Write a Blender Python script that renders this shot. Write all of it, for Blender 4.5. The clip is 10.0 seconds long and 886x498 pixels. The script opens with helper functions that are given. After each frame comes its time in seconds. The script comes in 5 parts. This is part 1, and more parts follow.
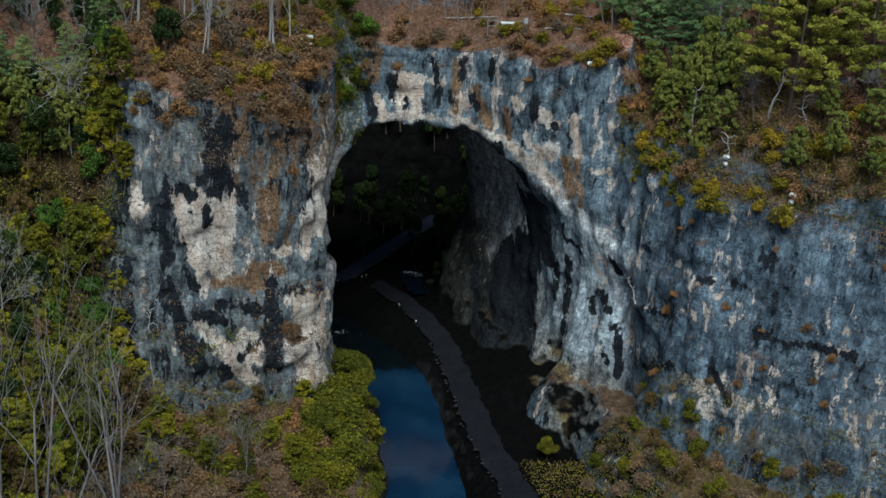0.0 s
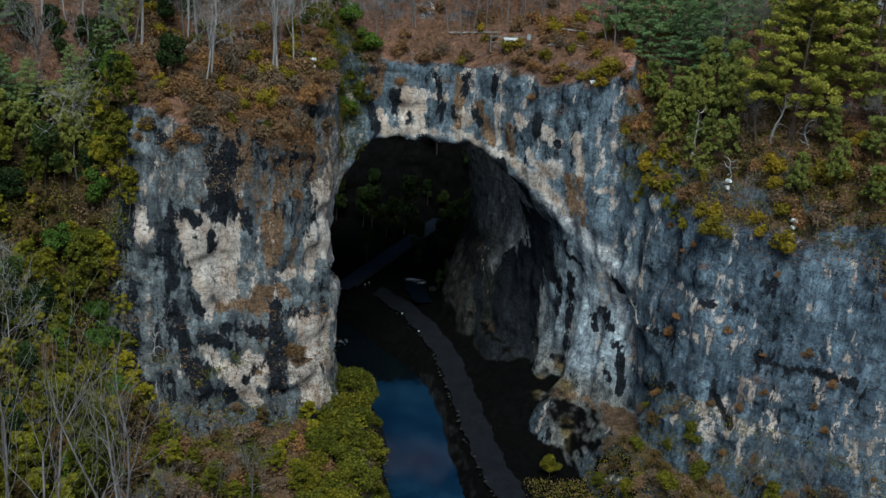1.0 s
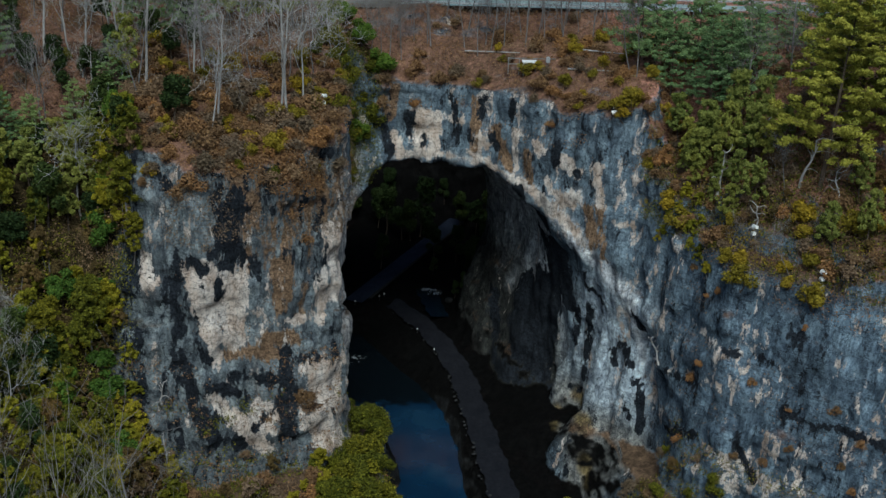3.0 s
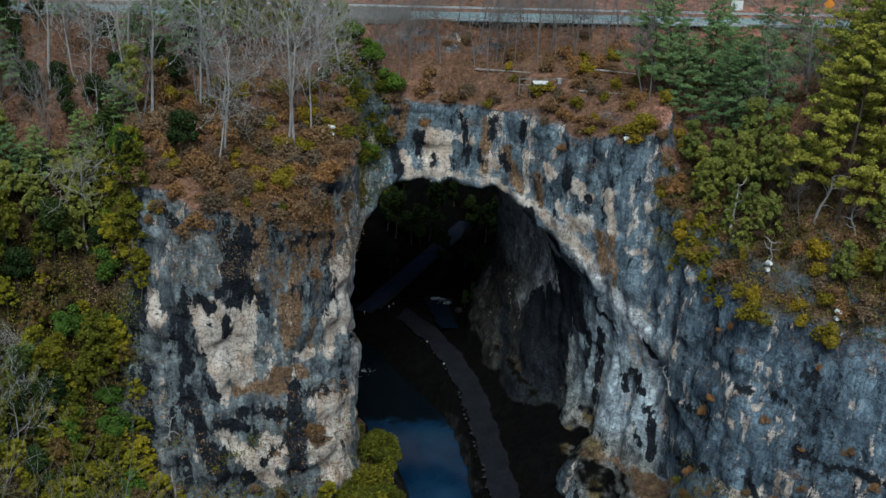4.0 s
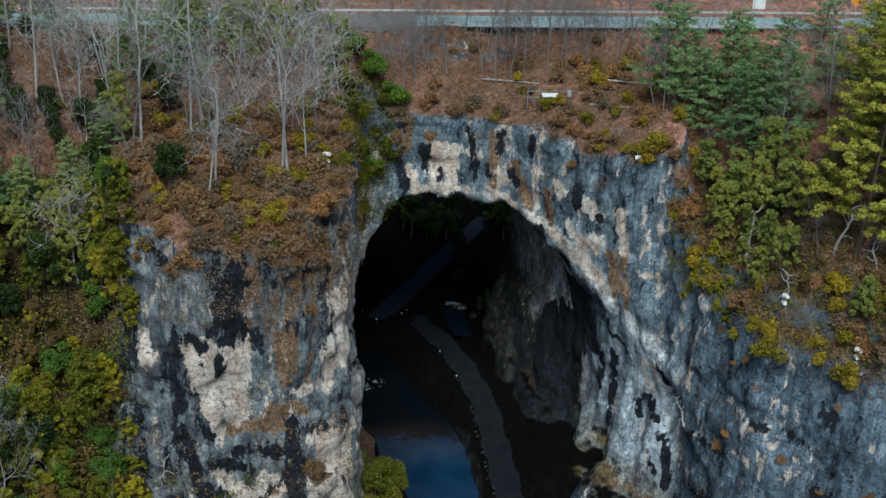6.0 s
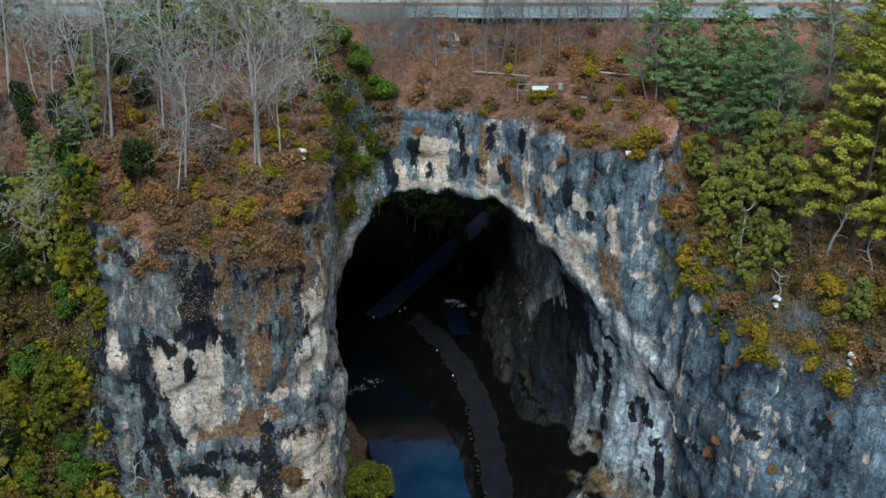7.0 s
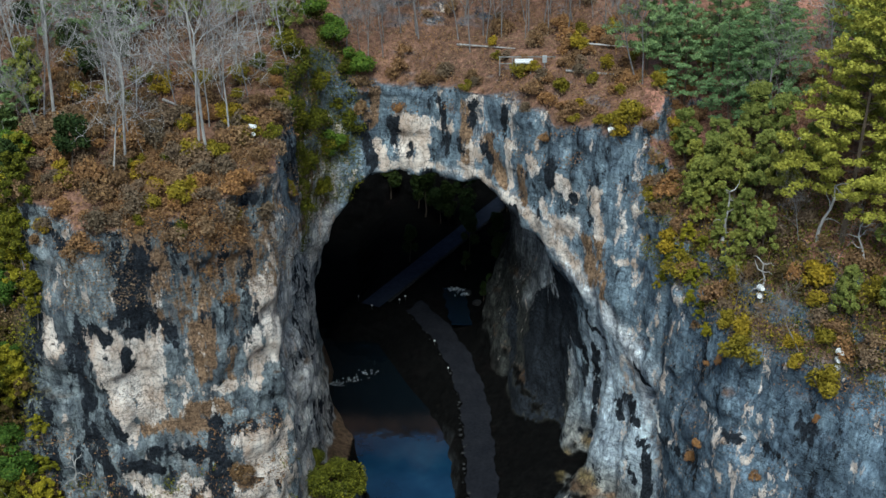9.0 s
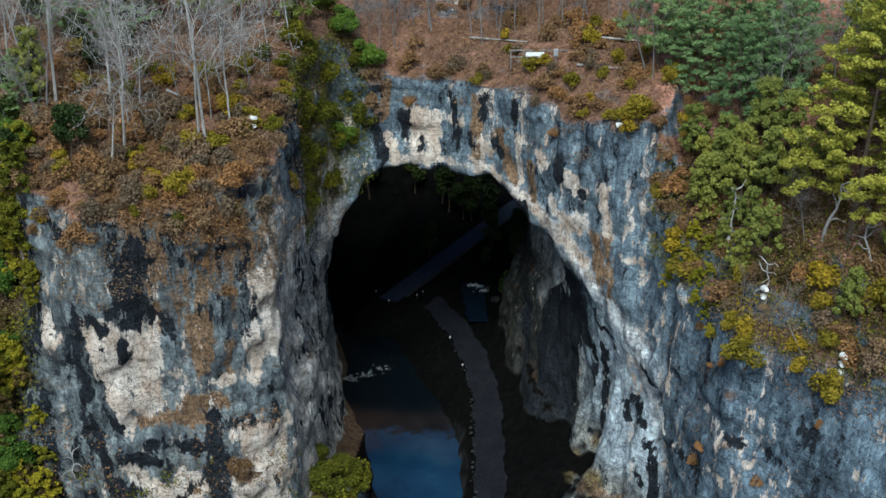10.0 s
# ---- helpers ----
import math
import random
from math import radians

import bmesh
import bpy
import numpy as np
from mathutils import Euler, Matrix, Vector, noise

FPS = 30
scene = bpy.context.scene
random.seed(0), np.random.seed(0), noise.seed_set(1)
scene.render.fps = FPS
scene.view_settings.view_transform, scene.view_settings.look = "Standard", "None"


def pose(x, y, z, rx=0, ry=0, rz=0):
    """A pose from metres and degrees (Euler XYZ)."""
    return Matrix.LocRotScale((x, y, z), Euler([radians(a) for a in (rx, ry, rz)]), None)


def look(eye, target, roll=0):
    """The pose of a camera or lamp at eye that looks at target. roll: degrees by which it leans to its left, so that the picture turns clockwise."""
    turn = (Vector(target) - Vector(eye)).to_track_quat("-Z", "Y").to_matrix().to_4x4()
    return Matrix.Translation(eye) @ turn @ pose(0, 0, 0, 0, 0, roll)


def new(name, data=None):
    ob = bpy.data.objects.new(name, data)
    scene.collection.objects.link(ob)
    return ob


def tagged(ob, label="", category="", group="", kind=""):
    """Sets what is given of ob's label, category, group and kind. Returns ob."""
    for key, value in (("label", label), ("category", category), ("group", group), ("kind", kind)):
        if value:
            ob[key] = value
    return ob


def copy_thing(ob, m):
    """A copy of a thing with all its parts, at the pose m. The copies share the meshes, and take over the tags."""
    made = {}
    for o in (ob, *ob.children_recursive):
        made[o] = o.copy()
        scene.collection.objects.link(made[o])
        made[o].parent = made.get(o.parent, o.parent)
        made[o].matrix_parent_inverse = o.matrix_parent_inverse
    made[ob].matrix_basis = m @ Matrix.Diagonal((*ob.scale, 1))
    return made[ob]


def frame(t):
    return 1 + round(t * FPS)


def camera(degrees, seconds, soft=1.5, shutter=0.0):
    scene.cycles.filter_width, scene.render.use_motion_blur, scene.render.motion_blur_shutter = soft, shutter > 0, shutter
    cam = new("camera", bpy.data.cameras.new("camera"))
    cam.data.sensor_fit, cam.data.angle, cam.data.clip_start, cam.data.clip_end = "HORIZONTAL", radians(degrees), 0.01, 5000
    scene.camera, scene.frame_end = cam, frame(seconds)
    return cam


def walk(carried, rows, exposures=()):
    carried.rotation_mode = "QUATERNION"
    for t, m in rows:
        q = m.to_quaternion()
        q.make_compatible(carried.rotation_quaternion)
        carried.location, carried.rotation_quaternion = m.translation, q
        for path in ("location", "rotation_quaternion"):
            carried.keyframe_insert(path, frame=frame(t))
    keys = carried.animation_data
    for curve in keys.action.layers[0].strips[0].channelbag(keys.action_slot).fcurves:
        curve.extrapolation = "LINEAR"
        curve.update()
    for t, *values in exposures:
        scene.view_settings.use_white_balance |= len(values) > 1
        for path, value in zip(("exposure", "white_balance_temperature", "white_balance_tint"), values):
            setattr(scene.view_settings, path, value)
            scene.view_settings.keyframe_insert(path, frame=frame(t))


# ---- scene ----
cam = camera(40.0, 10.0, soft=1.5)
# camera: eye, pitch down, heading, lean (metres, degrees)
PATH = [
    (0.0, -8.59, -177.12, 71.74, 16.20, -4.87, 2.23),
    (0.5, -8.91, -177.14, 75.12, 16.77, -4.90, 2.24),
    (1.0, -8.95, -176.28, 77.04, 17.22, -4.84, 2.20),
    (1.5, -8.82, -174.64, 78.00, 17.61, -4.70, 2.19),
    (2.0, -8.34, -172.58, 79.78, 18.18, -4.40, 2.16),
    (2.5, -8.25, -170.34, 83.01, 18.95, -4.19, 2.12),
    (4.0, -8.20, -163.84, 93.45, 21.46, -3.56, 1.91),
    (4.5, -8.14, -161.82, 96.88, 22.25, -3.30, 1.82),
    (5.0, -7.70, -159.80, 99.08, 22.84, -2.95, 1.51),
    (6.5, -1.10, -153.19, 99.20, 23.81, -0.92, 0.38),
    (7.0, 2.04, -150.86, 98.17, 24.00, -0.00, 0.00),
    (7.5, 5.04, -148.36, 96.98, 24.17, 0.88, -0.35),
    (8.0, 8.07, -145.94, 95.64, 24.28, 1.80, -0.74),
    (8.5, 10.80, -143.83, 94.47, 24.36, 2.89, -1.01),
    (9.0, 13.43, -141.95, 93.69, 24.50, 3.78, -1.27),
    (9.5, 15.83, -140.64, 93.08, 24.58, 4.98, -1.43),
    (10.0, 17.94, -139.92, 92.82, 24.66, 6.25, -1.51),
]
walk(cam, [(t, pose(x, y, z, 90 - p, 0, h) @ pose(0, 0, 0, 0, 0, r)) for t, x, y, z, p, h, r in PATH],
     [(t, e + 0.22, 5700, -3) for t, e in ((0, 0.12), (1, 0.0), (2.5, -0.10), (4.5, 0.08), (6.5, 0.30), (8, 0.44), (9, 0.53), (10, 0.58))])

# ================= light =================
world = bpy.data.worlds.new("sky")
scene.world = world
world.use_nodes = True
sky = world.node_tree.nodes.new("ShaderNodeTexSky")
sky.sky_type, sky.sun_disc = "NISHITA", False
sky.sun_elevation, sky.sun_rotation = radians(51), radians(183)
sky.dust_density, sky.ozone_density = 2.0, 1.5
world.node_tree.links.new(sky.outputs[0], world.node_tree.nodes["Background"].inputs[0])
world.node_tree.nodes["Background"].inputs[1].default_value = 0.066
sun = new("sun", bpy.data.lights.new("sun", "SUN"))
sun.data.energy, sun.data.angle, sun.data.color = 2.3, radians(28), (1.0, 0.95, 0.88)
sun.matrix_world = look((-4, -84, 104), (0, 0, 0))


# ================= materials =================
def shader(name, rough=0.85, metal=0.0, spec=0.3):
    m = bpy.data.materials.new(name)
    m.use_nodes = True
    n, l = m.node_tree.nodes, m.node_tree.links
    b = n["Principled BSDF"]
    b.inputs["Roughness"].default_value, b.inputs["Metallic"].default_value = rough, metal
    b.inputs["Specular IOR Level"].default_value = spec
    return m, n, l, b


def noise_node(n, l, scale, detail=6, rough=0.6, stretch=None):
    t = n.new("ShaderNodeTexNoise")
    t.inputs["Scale"].default_value, t.inputs["Detail"].default_value, t.inputs["Roughness"].default_value = scale, detail, rough
    c = n.new("ShaderNodeTexCoord")
    if stretch:
        s = n.new("ShaderNodeMapping")
        s.inputs["Scale"].default_value = stretch
        l.new(c.outputs["Object"], s.inputs["Vector"])
        l.new(s.outputs[0], t.inputs["Vector"])
    else:
        l.new(c.outputs["Object"], t.inputs["Vector"])
    return t


def ramp_node(n, l, source, stops):
    r = n.new("ShaderNodeValToRGB")
    e = r.color_ramp.elements
    while len(e) < len(stops):
        e.new(0.5)
    for q, (p, c) in zip(e, stops):
        q.position, q.color = p, (*c, 1) if len(c) == 3 else c
    l.new(source, r.inputs[0])
    return r


def mixed(n, l, kind, fac, a, b):
    m = n.new("ShaderNodeMix")
    m.data_type, m.blend_type = "RGBA", kind
    if isinstance(fac, float):
        m.inputs[0].default_value = fac
    else:
        l.new(fac, m.inputs[0])
    for s, v in ((6, a), (7, b)):
        if isinstance(v, tuple):
            m.inputs[s].default_value = (*v, 1)
        else:
            l.new(v, m.inputs[s])
    return m.outputs[2]


def bumped(n, l, b, height, strength, distance):
    p = n.new("ShaderNodeBump")
    p.inputs["Strength"].default_value, p.inputs["Distance"].default_value = strength, distance
    l.new(height, p.inputs["Height"])
    l.new(p.outputs[0], b.inputs["Normal"])


def speckled(name, colours, scale, rough=0.85, bump=0.3, distance=0.05, stretch=None, fine=None, metal=0.0, spec=0.3):
    """A surface with two scales of variation between colours."""
    m, n, l, b = shader(name, rough, metal, spec)
    a = noise_node(n, l, scale, 5, 0.65, stretch)
    r = ramp_node(n, l, a.outputs[0], [(0.3 + 0.4 * i / max(1, len(colours) - 1), c) for i, c in enumerate(colours)])
    f = noise_node(n, l, fine or scale * 7, 4, 0.7, stretch)
    g = ramp_node(n, l, f.outputs[0], [(0.3, (0.6, 0.6, 0.6)), (0.7, (1.25, 1.25, 1.25))])
    l.new(mixed(n, l, "MULTIPLY", 1.0, r.outputs[0], g.outputs[0]), b.inputs["Base Color"])
    bumped(n, l, b, f.outputs[0], bump, distance)
    return m


def crisp(n, l, weight, source, gain=5.0, reach=4.2):
    """A sharp ragged mask: a soft weight pushed about by a fine texture."""
    a = n.new("ShaderNodeMath")
    a.operation = "MULTIPLY_ADD"
    l.new(source, a.inputs[0])
    a.inputs[1].default_value = reach
    a.inputs[2].default_value = -0.5 * reach - 0.5
    s = n.new("ShaderNodeMath")
    s.operation = "ADD"
    l.new(weight, s.inputs[0])
    l.new(a.outputs[0], s.inputs[1])
    c = n.new("ShaderNodeMath")
    c.operation, c.use_clamp = "MULTIPLY_ADD", True
    l.new(s.outputs[0], c.inputs[0])
    c.inputs[1].default_value, c.inputs[2].default_value = gain, 0.5
    k = n.new("ShaderNodeMath")
    k.operation, k.use_clamp = "MULTIPLY", True
    l.new(weight, k.inputs[0])
    k.inputs[1].default_value = 4.0
    o = n.new("ShaderNodeMath")
    o.operation = "MULTIPLY"
    l.new(c.outputs[0], o.inputs[0])
    l.new(k.outputs[0], o.inputs[1])
    return o.outputs[0]


def blocks(n, l, scale, stretch, feature="F1"):
    """Cells of broken rock: a random value for each block, or the distance to its edge."""
    v = n.new("ShaderNodeTexVoronoi")
    v.feature, v.inputs["Scale"].default_value = feature, scale
    c, s, w = n.new("ShaderNodeTexCoord"), n.new("ShaderNodeMapping"), n.new("ShaderNodeVectorMath")
    s.inputs["Scale"].default_value = stretch
    l.new(c.outputs["Object"], s.inputs["Vector"])
    k = n.new("ShaderNodeTexNoise")
    k.inputs["Scale"].default_value, k.inputs["Detail"].default_value = 0.9, 5
    l.new(c.outputs["Object"], k.inputs["Vector"])
    w.operation = "MULTIPLY_ADD"
    l.new(k.outputs["Color"], w.inputs[0])
    w.inputs[1].default_value = (1.1, 1.1, 1.1)
    l.new(s.outputs[0], w.inputs[2])
    l.new(w.outputs[0], v.inputs["Vector"])
    return v


def shifted(n, l, weight, source, amount):
    """A weight pushed up or down by a value between 0 and 1, but only where there is some."""
    a = n.new("ShaderNodeMath")
    a.operation = "MULTIPLY_ADD"
    l.new(source, a.inputs[0])
    a.inputs[1].default_value, a.inputs[2].default_value = amount, -0.5 * amount
    s = n.new("ShaderNodeMath")
    s.operation = "MULTIPLY_ADD"
    l.new(weight, s.inputs[0])
    s.inputs[1].default_value = 1.25
    l.new(a.outputs[0], s.inputs[2])
    m = n.new("ShaderNodeMath")
    m.operation = "GREATER_THAN"
    l.new(weight, m.inputs[0])
    m.inputs[1].default_value = 0.03
    o = n.new("ShaderNodeMath")
    o.operation = "MULTIPLY"
    l.new(s.outputs[0], o.inputs[0])
    l.new(m.outputs[0], o.inputs[1])
    return o.outputs[0]


def rock_material(name, distance, stretch, cracks, gloss, broken):
    """Stone or soil in the colours of the mesh, with its white, black and rusty marks, blocks, grain and cracks."""
    m, n, l, b = shader(name, 0.95, 0, gloss)
    a = n.new("ShaderNodeVertexColor")
    a.layer_name = "tone"
    k = n.new("ShaderNodeVertexColor")
    k.layer_name = "marks"
    w = n.new("ShaderNodeSeparateColor")
    l.new(k.outputs[0], w.inputs[0])
    big, small = blocks(n, l, 0.55, (1, 1, 0.62)), blocks(n, l, 1.7, (1, 1, 0.75))
    cell, chip = [n.new("ShaderNodeSeparateColor") for _ in range(2)]
    l.new(big.outputs["Color"], cell.inputs[0])
    l.new(small.outputs["Color"], chip.inputs[0])
    f = noise_node(n, l, 1.3, 10, 0.74, stretch)
    g = ramp_node(n, l, f.outputs[0], [(0.36, (0.50, 0.51, 0.54)), (0.5, (0.95, 0.95, 0.95)), (0.64, (1.45, 1.43, 1.38))])
    c = mixed(n, l, "MULTIPLY", 1.0, a.outputs[0], g.outputs[0])
    for source, low, high in ((cell.outputs[0], 0.66, 1.3), (chip.outputs[0], 0.84, 1.14)):
        d = ramp_node(n, l, source, [(0.0, (low, low, low * 1.03)), (1.0, (high, high * 0.99, high * 0.97))])
        c = mixed(n, l, "MULTIPLY", broken, c, d.outputs[0])
    p = noise_node(n, l, 1.0, 12, 0.72, (1, 1, 0.45))
    q = noise_node(n, l, 1.0, 12, 0.72, (1, 1, 0.32))
    r = noise_node(n, l, 1.1, 13, 0.72, (1.3, 1.3, 0.16))
    v = noise_node(n, l, 3.5, 7, 0.7)
    rust = ramp_node(n, l, v.outputs[0], [(0.3, (0.085, 0.056, 0.038)), (0.5, (0.24, 0.155, 0.095)), (0.68, (0.44, 0.30, 0.19))])
    pale = ramp_node(n, l, v.outputs[0], [(0.3, (0.50, 0.44, 0.39)), (0.40, (0.68, 0.62, 0.565)), (0.7, (0.78, 0.74, 0.69))])
    c = mixed(n, l, "MIX", crisp(n, l, shifted(n, l, w.outputs[2], chip.outputs[1], 0.3), r.outputs[0], 4.0, 3.6), c, rust.outputs[0])
    for scale, detail, stretched, low, high in ((2.6, 9, (1, 1, 0.06), 0.55, 1.40), (0.75, 12, (1, 1, 0.8), 0.55, 1.42)):
        d = ramp_node(n, l, noise_node(n, l, scale, detail, 0.8, stretched).outputs[0], [(0.36, (low,) * 3), (0.5, (0.97,) * 3), (0.64, (high,) * 3)])
        c = mixed(n, l, "MULTIPLY", 0.6, c, d.outputs[0])
    h = ramp_node(n, l, noise_node(n, l, 5.0, 7, 0.72).outputs[0], [(0.36, (0.55, 0.55, 0.58)), (0.46, (1, 1, 1)), (0.7, (1.15, 1.15, 1.12))])
    c = mixed(n, l, "MULTIPLY", 0.8, c, h.outputs[0])
    blotch = ramp_node(n, l, noise_node(n, l, 0.45, 9, 0.62, (1, 1, 0.6)).outputs[0], [(0.38, (0.72, 0.61, 0.53)), (0.52, (1.0, 0.94, 0.89)), (0.66, (1.1, 1.09, 1.08))])
    pale = mixed(n, l, "MULTIPLY", 1.0, pale.outputs[0], blotch.outputs[0])
    c = mixed(n, l, "MIX", crisp(n, l, shifted(n, l, w.outputs[0], cell.outputs[1], 0.5), p.outputs[0], 6.0, 4.0), c, pale)
    black = ramp_node(n, l, v.outputs[0], [(0.35, (0.008, 0.010, 0.014)), (0.65, (0.040, 0.047, 0.058))])
    c = mixed(n, l, "MIX", crisp(n, l, shifted(n, l, w.outputs[1], chip.outputs[2], 0.4), q.outputs[0], 6.0, 4.2), c, black.outputs[0])
    for scale, stretched, wide in ((0.55, (1, 1, 0.45), 0.018), (0.8, (0.3, 0.3, 1.5), 0.02), (1.6, (1, 1, 0.6), 0.008)):
        d = ramp_node(n, l, noise_node(n, l, scale, 7, 0.65, stretched).outputs[0], [(0.5 - wide, (1, 1, 1)), (0.5, (0.22, 0.22, 0.24)), (0.5 + wide, (1, 1, 1))])
        c = mixed(n, l, "MULTIPLY", cracks, c, d.outputs[0])
    joint = ramp_node(n, l, blocks(n, l, 0.55, (1, 1, 0.62), "DISTANCE_TO_EDGE").outputs["Distance"], [(0.0, (0.30, 0.30, 0.32)), (0.035, (1, 1, 1))])
    c = mixed(n, l, "MULTIPLY", broken * 0.5, c, joint.outputs[0])
    l.new(mixed(n, l, "MULTIPLY", 0.2, c, h.outputs[0]), b.inputs["Base Color"])
    t = mixed(n, l, "ADD", 1.0, f.outputs[0], q.outputs[0])
    t = mixed(n, l, "ADD", broken * 0.6, t, big.outputs["Color"])
    t = mixed(n, l, "ADD", broken * 0.35, t, small.outputs["Color"])
    bumped(n, l, b, t, 1.0, distance)
    return m


ROCK = rock_material("limestone", 0.28, (1.0, 1.0, 0.45), 0.85, 0.1, 1.0)
SOIL = rock_material("leaf_litter", 0.15, (1.0, 1.0, 1.0), 0.2, 0.04, 0.0)


def leaf_material(name, dark, mid, light):
    m, n, l, b = shader(name, 0.75, 0, 0.12)
    g = n.new("ShaderNodeNewGeometry")
    o = n.new("ShaderNodeObjectInfo")
    dark, light = [tuple(0.55 * a + 0.45 * b for a, b in zip(c, mid)) for c in (dark, light)]
    r = ramp_node(n, l, g.outputs["Random Per Island"], [(0.0, dark), (0.5, mid), (1.0, light)])
    s = ramp_node(n, l, o.outputs["Random"], [(0.0, (0.65, 0.7, 0.7)), (0.5, (1, 1, 1)), (1.0, (1.3, 1.15, 0.9))])
    l.new(mixed(n, l, "MULTIPLY", 1.0, r.outputs[0], s.outputs[0]), b.inputs["Base Color"])
    return m


LEAF = {
    "olive": leaf_material("olive_leaves", (0.022, 0.029, 0.006), (0.092, 0.097, 0.011), (0.29, 0.27, 0.022)),
    "lime": leaf_material("lime_leaves", (0.10, 0.11, 0.020), (0.265, 0.27, 0.044), (0.43, 0.41, 0.08)),
    "yellow": leaf_material("yellow_leaves", (0.09, 0.074, 0.010), (0.22, 0.17, 0.018), (0.40, 0.30, 0.03)),
    "rust": leaf_material("rust_leaves", (0.095, 0.056, 0.032), (0.205, 0.118, 0.060), (0.36, 0.21, 0.085)),
    "green": leaf_material("green_leaves", (0.026, 0.060, 0.012), (0.070, 0.13, 0.020), (0.16, 0.22, 0.03)),
    "pine": leaf_material("pine_needles", (0.070, 0.125, 0.052), (0.175, 0.265, 0.105), (0.31, 0.41, 0.18)),
    "juniper": leaf_material("juniper_sprays", (0.070, 0.086, 0.022), (0.19, 0.215, 0.050), (0.33, 0.33, 0.075)),
    "gold": leaf_material("gold_green_leaves", (0.060, 0.062, 0.008), (0.19, 0.18, 0.016), (0.42, 0.38, 0.03)),
    "umber": leaf_material("umber_leaves", (0.040, 0.028, 0.012), (0.115, 0.078, 0.030), (0.22, 0.15, 0.05)),
    "cedar": leaf_material("cedar_sprays", (0.012, 0.024, 0.008), (0.030, 0.050, 0.014), (0.062, 0.082, 0.02)),
    "dry": leaf_material("dry_brush", (0.085, 0.058, 0.040), (0.18, 0.125, 0.080), (0.29, 0.21, 0.135)),
}
BARK = speckled("grey_bark", [(0.12, 0.108, 0.104), (0.20, 0.185, 0.18), (0.29, 0.275, 0.27)], 0.9, 0.9, 0.5, 0.03, (1, 1, 0.25))
PALE = speckled("pale_bark", [(0.22, 0.21, 0.20), (0.36, 0.345, 0.33), (0.50, 0.485, 0.46)], 0.9, 0.9, 0.5, 0.03, (1, 1, 0.25))
BROWN = speckled("brown_bark", [(0.06, 0.045, 0.032), (0.12, 0.09, 0.065)], 1.2, 0.95, 0.5, 0.03, (1, 1, 0.25))
# the gorge's shade is put into this gravel colour, near black
GRAVEL = speckled("shaded_trail_gravel", [(0.010, 0.011, 0.015), (0.018, 0.019, 0.024)], 0.35, 0.95, 0.3, 0.04, spec=0.05)
# lane asphalt with the valley's shade put into its blue-black base
LANE_SHADED = speckled("shaded_asphalt", [(0.014, 0.019, 0.034), (0.025, 0.032, 0.052)], 0.25, 0.9, 0.2, 0.02, spec=0.1)
# the sky's reflection on the road is put into this pale teal base
ASPHALT = speckled("sky_tinted_asphalt", [(0.23, 0.31, 0.305), (0.31, 0.41, 0.40)], 0.25, 0.5, 0.2, 0.02)
STEEL = speckled("galvanised_steel", [(0.42, 0.44, 0.46), (0.6, 0.62, 0.64)], 2.0, 0.5, 0.1, 0.01, metal=0.6)
WHITE = speckled("white_paint", [(0.68, 0.68, 0.66), (0.82, 0.82, 0.80)], 2.0, 0.5, 0.1, 0.005)
ORANGE = speckled("orange_sheet", [(0.75, 0.24, 0.01), (0.9, 0.32, 0.02)], 2.0, 0.5, 0.1, 0.005)
BOARD = speckled("weathered_board", [(0.16, 0.15, 0.14), (0.27, 0.26, 0.25)], 1.2, 0.9, 0.4, 0.02, (1, 1, 0.15))
DARK = speckled("dark_metal", [(0.02, 0.02, 0.022), (0.05, 0.05, 0.05)], 3.0, 0.5, 0.1, 0.01)
STONE = speckled("grey_stone", [(0.016, 0.017, 0.018), (0.045, 0.045, 0.046)], 0.8, 0.95, 0.5, 0.06, spec=0.05)


def water_material():
    """Creek water: a deep blue pool, with the arch's shade put into its colour upstream."""
    m, n, l, b = shader("creek_water", 0.06, 0, 0.5)
    a = noise_node(n, l, 0.10, 4)
    r = ramp_node(n, l, a.outputs[0], [(0.35, (0.004, 0.018, 0.046)), (0.52, (0.007, 0.028, 0.064)), (0.68, (0.013, 0.042, 0.082))])
    c = n.new("ShaderNodeTexCoord")
    s = n.new("ShaderNodeSeparateXYZ")
    l.new(c.outputs["Object"], s.inputs[0])
    w = n.new("ShaderNodeMath")
    w.operation = "MULTIPLY_ADD"
    l.new(noise_node(n, l, 0.5, 5).outputs[0], w.inputs[0])
    w.inputs[1].default_value = 9.0
    l.new(s.outputs[1], w.inputs[2])
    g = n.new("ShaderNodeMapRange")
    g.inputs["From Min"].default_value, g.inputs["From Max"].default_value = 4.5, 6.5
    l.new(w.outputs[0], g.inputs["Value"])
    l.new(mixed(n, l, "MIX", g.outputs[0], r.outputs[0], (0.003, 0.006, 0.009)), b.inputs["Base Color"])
    f = noise_node(n, l, 1.4, 4)
    bumped(n, l, b, f.outputs[0], 0.15, 0.03)
    return m


WATER = water_material()
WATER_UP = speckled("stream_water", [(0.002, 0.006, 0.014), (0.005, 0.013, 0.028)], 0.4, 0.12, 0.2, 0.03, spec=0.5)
FOAM = speckled("white_foam", [(0.55, 0.58, 0.6), (0.8, 0.82, 0.84)], 3.0, 0.6, 0.2, 0.02)

# ================= shape of the land =================
def smooth(a, b, v):
    u = np.clip((v - a) / (b - a), 0, 1)
    return u * u * (3 - 2 * u)


LATTICE = np.random.RandomState(7).rand(64, 64, 64).astype(np.float32)


